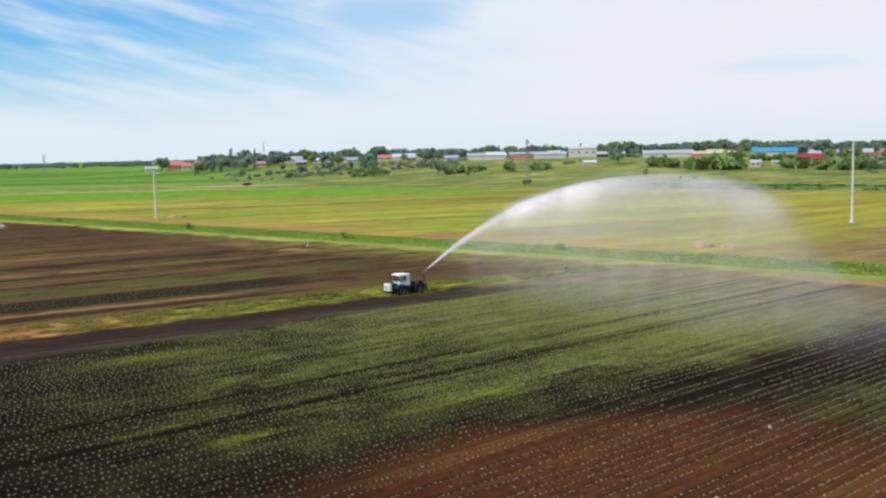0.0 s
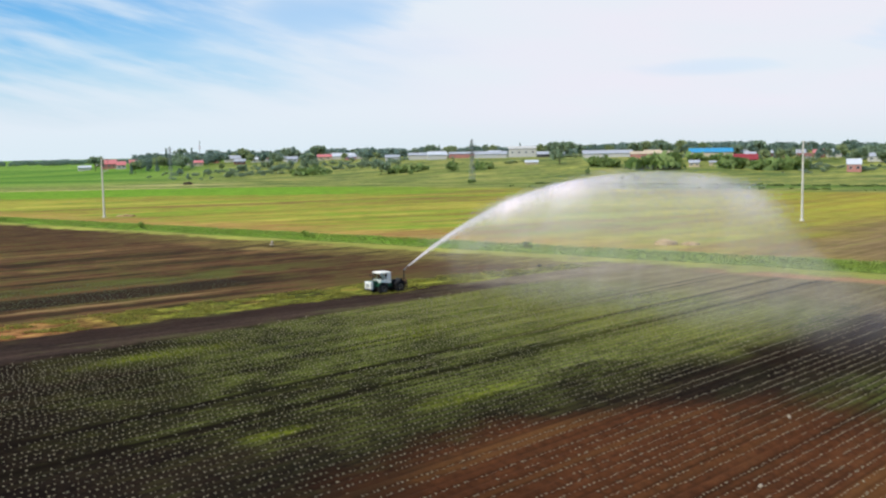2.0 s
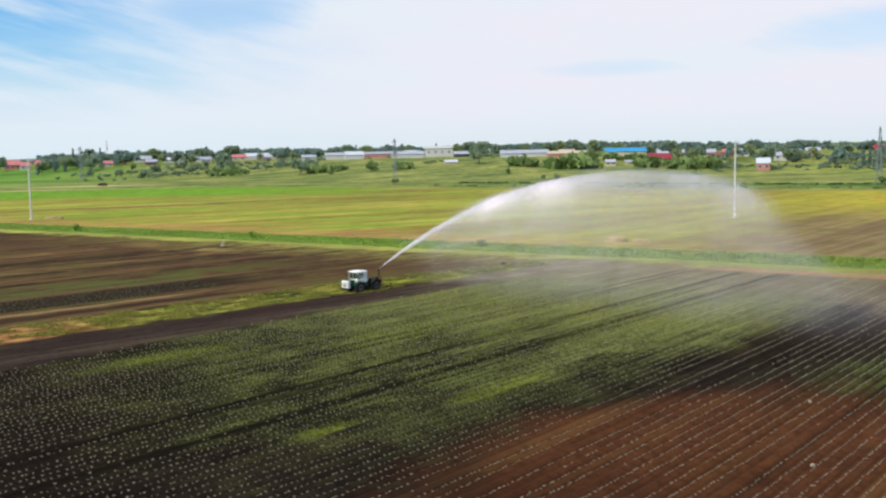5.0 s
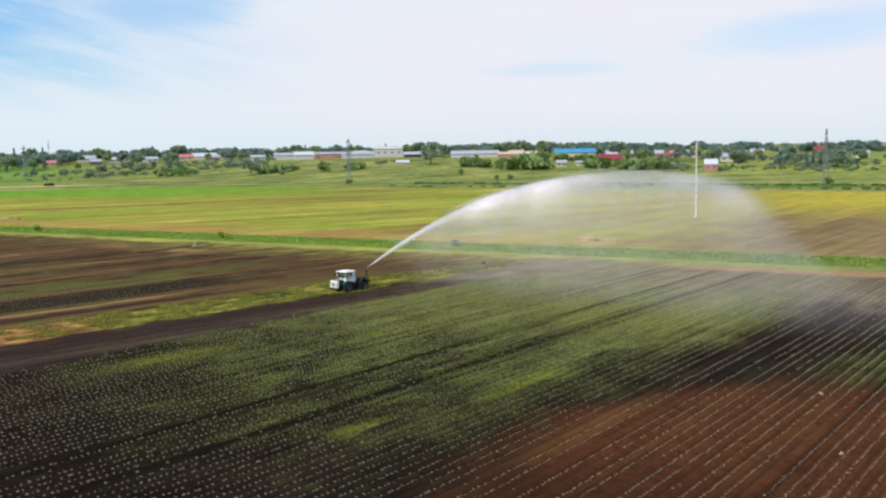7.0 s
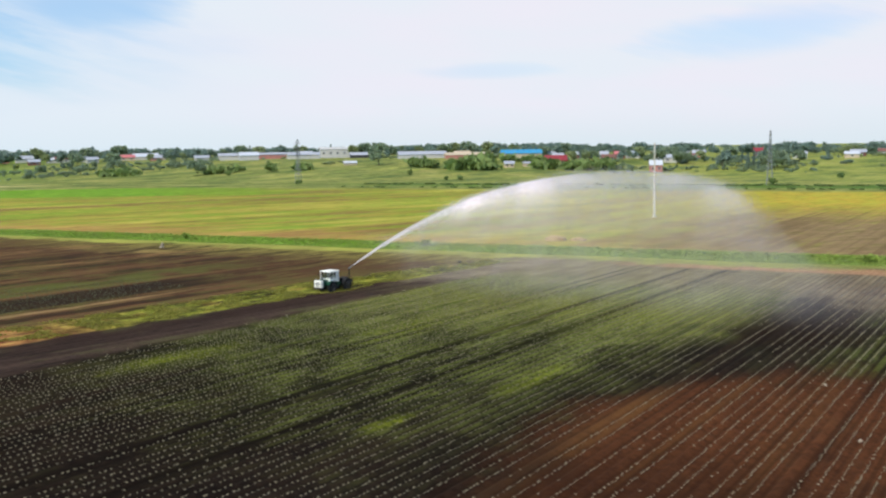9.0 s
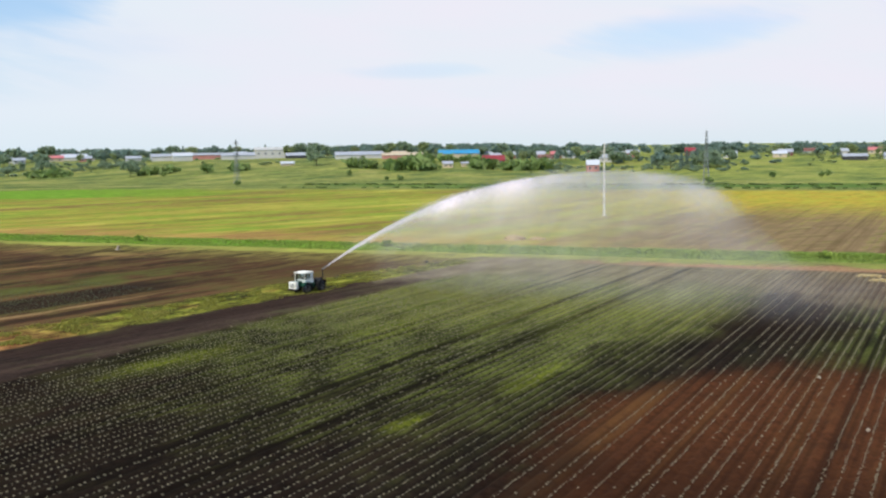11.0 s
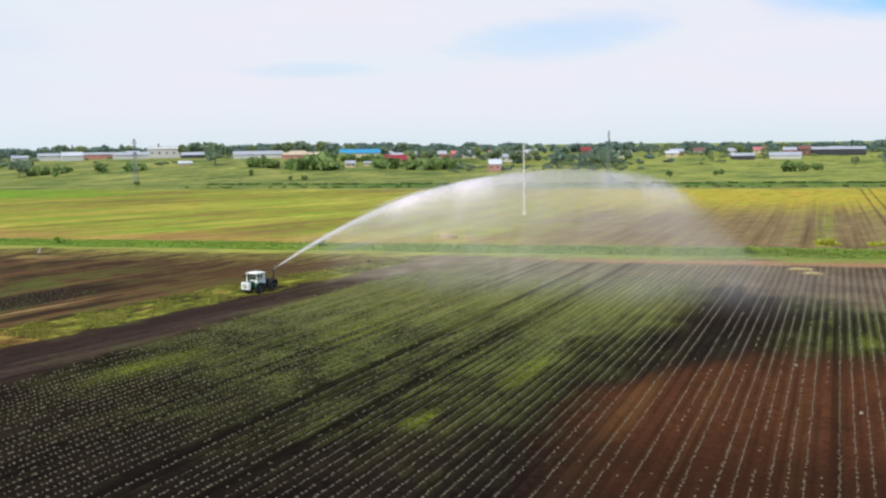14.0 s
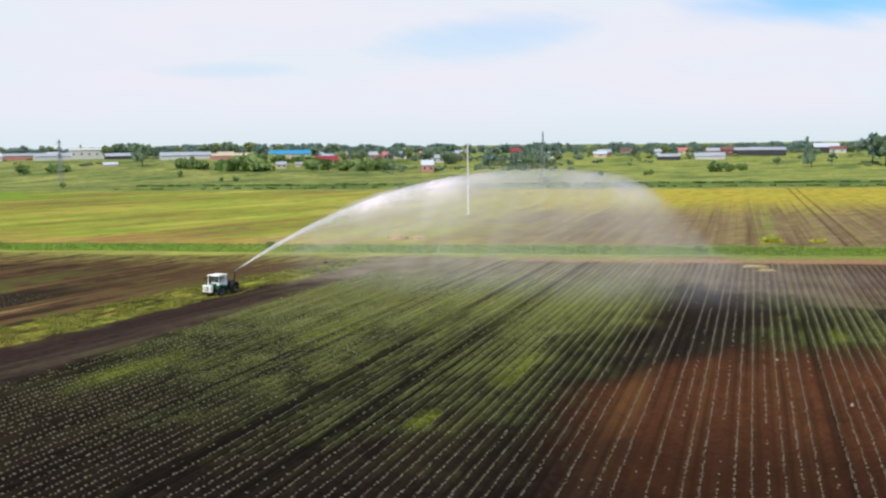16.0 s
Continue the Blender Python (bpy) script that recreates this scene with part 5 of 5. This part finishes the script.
# ---------------------------------------------------------------- trees
def tree_mesh(seed, h, wide, clumps, mat, low=0.25, kind="round"):
    """A trunk with limbs, and a crown of leaf clumps with gaps; returns the two meshes."""
    g = np.random.default_rng(seed)
    bm = bmesh.new()
    top = Vector((g.normal() * 0.3, g.normal() * 0.3, h * 0.8))
    rod(bm, (0, 0, -0.3), top * 0.5, 0.022 * h, 0.014 * h, 7)
    rod(bm, top * 0.5, top, 0.014 * h, 0.004 * h, 6)
    limbs = []
    for k in range(9):
        a, z = g.random() * 6.28, h * (low + 0.05 + 0.5 * g.random())
        reach = wide * (0.55 + 0.4 * g.random())
        end = Vector((math.cos(a) * reach, math.sin(a) * reach, min(h * 0.92, z + reach * 0.7)))
        rod(bm, top * (z / top.z * 0.85), end, 0.008 * h, 0.003 * h, 5)
        limbs.append(end)
    me1 = bpy.data.meshes.new("trunk")
    bm.to_mesh(me1)
    bm.free()
    me1.materials.append(M_BARK)
    # clump centres: on lobes round the limb ends and the top
    lobes = np.array([list(l) for l in limbs] + [[top.x, top.y, h * 0.86], [0, 0, h * 0.62]])
    which = g.integers(0, len(lobes), clumps)
    rad = wide * (0.30 + 0.22 * g.random(len(lobes)))
    off = g.normal(size=(clumps, 3))
    off /= np.linalg.norm(off, axis=1, keepdims=True)
    off *= (g.random(clumps) ** 0.45)[:, None] * rad[which][:, None]
    c = lobes[which] + off * np.array([1, 1, 0.85])
    if kind == "spire":
        zz = h * (low + (1 - low) * g.random(clumps))
        rr = wide * np.maximum(0.08, (1 - (zz - h * low) / (h * (1.02 - low)))) * np.sqrt(g.random(clumps))
        aa = g.random(clumps) * 6.28
        c = np.stack([rr * np.cos(aa), rr * np.sin(aa), zz], -1)
    c[:, 2] = np.clip(c[:, 2], h * low * 0.7 + 0.2, h)
    k = 4
    p = c[:, None, :] + g.normal(size=(clumps, k, 3)) * wide * 0.05
    a, b = g.normal(size=(2, clumps, k, 3))
    s = wide * (0.06 + 0.06 * g.random((clumps, k, 1)))
    vs = np.stack([p + a * s, p + b * s, p - a * s * 0.9, p - b * s], 2).reshape(-1, 3)
    return me1, vs, mat


def leaf_mesh(vs, mat):
    me = bpy.data.meshes.new("crown")
    f = np.arange(len(vs)).reshape(-1, 4)
    me.from_pydata(vs.tolist(), [], f.tolist())
    me.materials.append(mat)
    return me


KINDS = []
for sd, h_, w_, n_, mt, lo, kd in ((1, 12, 4.6, 330, M_LEAF_HAZED, 0.08, "round"), (2, 14, 5.0, 340, M_LEAF_DARK_HAZED, 0.10, "round"), (3, 10, 4.4, 300, M_LEAF_LIGHT_HAZED, 0.04, "round"),
                                   (4, 15, 3.0, 260, M_LEAF_DARK_HAZED, 0.06, "spire"), (5, 9, 5.0, 300, M_LEAF_HAZED, 0.02, "round"), (6, 16, 4.2, 330, M_LEAF_HAZED, 0.12, "round")):
    trunk_me, leaf_vs, mt = tree_mesh(sd, h_, w_, n_, mt, lo, kd)
    KINDS.append((h_, trunk_me, leaf_mesh(leaf_vs, mt), leaf_vs, mt, kd))


def tree(x, y, height, k, label=""):
    h0, tm, cm, _, mt, kd = KINDS[k]
    ob = thing("tree", Matrix.Translation((x, y, float(ground_z(x, y)))) @ Matrix.Rotation(rng.random() * 6.28, 4, "Z") @ Matrix.Scale(height / h0, 4),
               label or ("dark narrow conifer among village trees" if kd == "spire" else "leafy green tree with an uneven crown by the village"), "tree", "village trees")
    for nm_, me in (("trunk", tm), ("crown", cm)):
        o = new(nm_, me)
        o.parent = ob
    return ob


M_YELLOWWEED = material("yellow_weed", rgb(214, 212, 80), 0.7, vary=0.15, scale=0.6, second=rgb(190, 200, 80), translucent=0.4, island=0.4)


def bush(x, y, height, wide, mat, label="rounded green bush in the meadow"):
    g = np.random.default_rng(int(abs(x * 7 + y * 13)) + 1)
    n = 90
    off = g.normal(size=(n, 3))
    off /= np.linalg.norm(off, axis=1, keepdims=True)
    off *= (g.random(n) ** 0.4)[:, None] * np.array([wide, wide, height * 0.5]) * (0.75 + 0.25 * np.sin(np.arctan2(off[:, 1], off[:, 0]) * 3 + x))[:, None]
    c = off + np.array([0, 0, height * 0.5])
    c[:, 2] = np.maximum(c[:, 2], 0.05)
    p = np.repeat(c[:, None], 3, 1) + g.normal(size=(n, 3, 3)) * wide * 0.06
    a, b = g.normal(size=(2, n, 3, 3))
    s = wide * (0.08 + 0.08 * g.random((n, 3, 1)))
    vs = np.stack([p + a * s, p + b * s, p - a * s, p - b * s], 2).reshape(-1, 3)
    ob = thing("bush", pose(x, y, float(ground_z(x, y))), label, "bush", "meadow bushes")
    o = new("foliage", leaf_mesh(vs, M_BUSH if mat in (M_LEAF_HAZED, M_LEAF_DARK_HAZED, M_LEAF_LIGHT_HAZED) else mat))
    o.parent = ob
    bm = bmesh.new()
    for j in range(4):
        rod(bm, (0, 0, -0.1), (wide * 0.4 * math.cos(j * 1.6), wide * 0.4 * math.sin(j * 1.6), height * 0.6), 0.05, 0.02, 5)
    part("stems", bm, M_BARK, ob)
    return ob


tree(152.8, 617.4, 13.7, 0)
bush(85.8, 624.0, 5.7, 4.8, M_LEAF_HAZED)
bush(75.9, 491.2, 2.8, 1.7, M_LEAF_DARK_HAZED)
bush(149.9, 542.7, 3.8, 2.1, M_LEAF_DARK_HAZED)
bush(156.5, 499.7, 2.4, 1.5, M_LEAF_DARK_HAZED)
bush(162.5, 495.2, 2.7, 2.1, M_LEAF_DARK_HAZED)
bush(57.1, 643.1, 4.0, 4.0, M_LEAF_HAZED)
bush(69.4, 653.4, 3.0, 5.5, M_LEAF_HAZED)
bush(105.6, 623.9, 2.9, 8.9, M_LEAF_HAZED)
bush(406.2, 390.6, 5.3, 8.2, M_LEAF_DARK_HAZED)
bush(430.0, 393.6, 4.1, 3.9, M_LEAF_HAZED)
tree(494.3, 418.9, 5.7, 2)
tree(523.6, 399.5, 9.6, 5)
tree(498.7, 396.5, 11.5, 0)
tree(-5.0, 721.5, 12.6, 0)
tree(41.9, 638.0, 9.0, 4)
bush(49.6, 641.5, 3.6, 4.3, M_LEAF_DARK_HAZED)
bush(59.0, 620.6, 3.2, 2.3, M_LEAF_DARK_HAZED)
bush(58.1, 644.8, 3.3, 10.0, M_LEAF_HAZED)
tree(-188.2, 906.3, 12.0, 4)
tree(-133.6, 948.2, 14.0, 3)
tree(-107.0, 915.3, 14.0, 3)
tree(-119.2, 930.0, 13.7, 0)
bush(-2.4, 683.5, 1.9, 15.4, M_LEAF_HAZED)
bush(169.6, 586.6, 5.2, 8.3, M_LEAF_LIGHT_HAZED)
bush(175.0, 578.3, 4.5, 6.9, M_LEAF_HAZED)
bush(193.5, 562.5, 4.7, 16.9, M_LEAF_HAZED)
bush(341.4, 378.1, 3.6, 1.8, M_LEAF_DARK_HAZED)
tree(525.6, 419.6, 17.3, 3)
tree(551.2, 389.4, 20.5, 1)
tree(547.0, 377.4, 19.5, 0)
bush(316.1, 388.7, 2.9, 2.0, M_LEAF_DARK_HAZED)
bush(328.1, 368.8, 3.5, 1.7, M_LEAF_HAZED)
bush(235.7, 600.9, 3.3, 8.3, M_LEAF_LIGHT_HAZED)
bush(247.0, 591.1, 3.3, 8.2, M_LEAF_HAZED)
bush(212.9, 593.4, 3.6, 13.5, M_LEAF_LIGHT_HAZED)
bush(236.7, 544.9, 4.1, 10.2, M_LEAF_HAZED)
bush(250.2, 531.0, 4.0, 11.8, M_LEAF_DARK_HAZED)
bush(263.9, 528.0, 5.4, 11.9, M_LEAF_HAZED)
bush(204.0, 553.7, 4.0, 6.1, M_LEAF_HAZED)


def woods(name, x, y, height, label, mats=(0, 1, 5, 4), light=0.5, leaf=None, wide=1.25, sink=0.16):
    """Far woods: many crowns in one mesh."""
    vs = []
    for px, py, h in zip(x, y, height):
        h0, _, _, lv, _, _ = KINDS[mats[rng.integers(len(mats))]]
        a = rng.random() * 6.28
        sel = lv.reshape(-1, 4, 3)[rng.random(len(lv) // 4) < light]
        q = sel * (h / h0) * np.array([wide, wide, 1.0])
        c, s = math.cos(a), math.sin(a)
        q = np.stack([q[..., 0] * c - q[..., 1] * s + px, q[..., 0] * s + q[..., 1] * c + py, q[..., 2] * 1.0 + float(ground_z(px, py)) - sink * h], -1)
        vs.append(q.reshape(-1, 3))
    vs = np.concatenate(vs)
    return tagged(mass(name, vs, np.arange(len(vs)).reshape(-1, 4), leaf or M_LEAF_DARK_HAZED), label, "woods", kind="stuff")


def open_gardens(x, y):
    """Moves what would stand before a building to behind it."""
    a, d = np.arctan2(y, x + 15), np.hypot(x + 15, y)
    for a_, w_, d_ in SIGHTS:
        d = np.where((np.abs(a - a_) < w_ + 0.004) & (d < d_ + 14) & (d > d_ - 130) & (rng.random(len(d)) < 0.94), d_ + 20 + 40 * rng.random(len(d)), d)
    return -15 + d * np.cos(a), d * np.sin(a)


def arc(a0, a1, d0, d1, n):
    """Random places between two azimuths and two distances from the fields' middle."""
    a, d = np.radians(rng.uniform(a0, a1, n)), rng.uniform(d0, d1, n)
    return open_gardens(-15 + d * np.cos(a), d * np.sin(a))


def thickets(a0, a1, d0, d1, n):
    """Places that gather in small thickets."""
    cx, cy = arc(a0, a1, d0, d1, max(4, n // 6))
    k = rng.integers(len(cx), size=n)
    return open_gardens(cx[k] + rng.normal(size=n) * 11.0, cy[k] + rng.normal(size=n) * 8.0)


# far belts of trees; their haze lies in the leaf colour
x_, y_ = (np.concatenate(p) for p in zip(arc(57, 99, 880, 1080, 470), thickets(44, 57, 860, 1080, 150)))
woods("far_woods", x_, y_, rng.uniform(4.5, 12.0, len(x_)), "belt of far trees behind the village, haze in their grey-green colour", light=0.6)
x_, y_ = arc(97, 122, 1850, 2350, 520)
woods("distant_forest", x_, y_, rng.uniform(9, 12, len(x_)), "forest on the flat horizon, haze painted into its leaf colour", light=0.4)
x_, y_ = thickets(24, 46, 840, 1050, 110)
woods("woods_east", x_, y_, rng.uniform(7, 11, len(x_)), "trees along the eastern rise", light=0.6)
# scrub on the rise, between and before the houses
for a0, a1, d0, d1, n_, h0, h1, lf in ((51, 66, 580, 640, 110, 1.2, 3.6, M_LEAF_HAZED), (51, 70, 640, 720, 130, 1.6, 4.6, M_LEAF_DARK_HAZED), (66, 86, 640, 720, 170, 1.0, 3.5, M_LEAF_LIGHT_HAZED), (66, 86, 730, 800, 180, 2.0, 5.0, M_LEAF_HAZED),
                                       (84, 97, 700, 860, 190, 1.0, 3.8, M_LEAF_HAZED), (32, 48, 660, 800, 130, 1.0, 4.0, M_LEAF_LIGHT_HAZED), (30, 48, 800, 860, 60, 3, 6, M_LEAF_HAZED)):
    x_, y_ = thickets(a0, a1, d0, d1, n_)
    woods("scrub", x_, y_, rng.uniform(h0, h1, n_) * 0.8, "tangled green scrub on the meadow slope", (4, 2, 0), 0.5, lf, 1.8, 0.3)
for a0, a1, d0, d1, n_, h0, h1 in ((51.4, 56.0, 590, 660, 24, 6, 10.5), (56.0, 60.0, 640, 720, 10, 5, 9), (43.0, 51.0, 740, 800, 14, 5, 8), (60.0, 68.0, 640, 720, 26, 6, 10), (33.0, 50.5, 790, 880, 40, 4, 8.5), (68.0, 84.0, 820, 880, 34, 8, 12), (84.0, 99.0, 810, 910, 46, 6, 12), (86, 96.5, 700, 800, 20, 3, 6.5), (60, 80, 690, 740, 12, 4, 7)):
    for px_, py_ in zip(*arc(a0, a1, d0, d1, n_)):
        tree(px_, py_, rng.uniform(h0, h1), int(rng.integers(6)))

d_ = np.where(rng.random(420) < 0.7, 411.0, 378.0) + rng.normal(size=420) * 1.6     # ragged hedge along the far ditch
e_ = rng.uniform(-190, 260, 420)
woods("hedge", (d_ - e_) * Q, (d_ + e_) * Q, rng.uniform(0.5, 1.3, 420), "low ragged green hedge along a ditch in the meadow", (4, 2), 0.4, M_BUSH, 2.4, 0.3)
bush(81.5, 514.0, 1.7, 1.5, M_LEAF_DARK_HAZED, "dark bush at the foot of a pylon")
bush(247.5, 350.0, 3.4, 1.9, M_LEAF_DARK_HAZED, "dark bush at the foot of a pylon")
bush(105.0, 118.5, 0.6, 2.2, M_YELLOWWEED, "yellow-flowering weeds beside the ditch")
bush(110.5, 113.0, 0.45, 1.5, M_YELLOWWEED, "yellow-flowering weeds beside the ditch")
for ek, dk, hk in ((262, 142, 0.9), (205, 145, 1.0), (150, 146, 0.9), (96, 147, 0.9), (22, 146, 0.8)):
    bush((dk - ek) * Q, (dk + ek) * Q, hk, hk * 1.3, M_REED, "low leafy bush in the ditch")
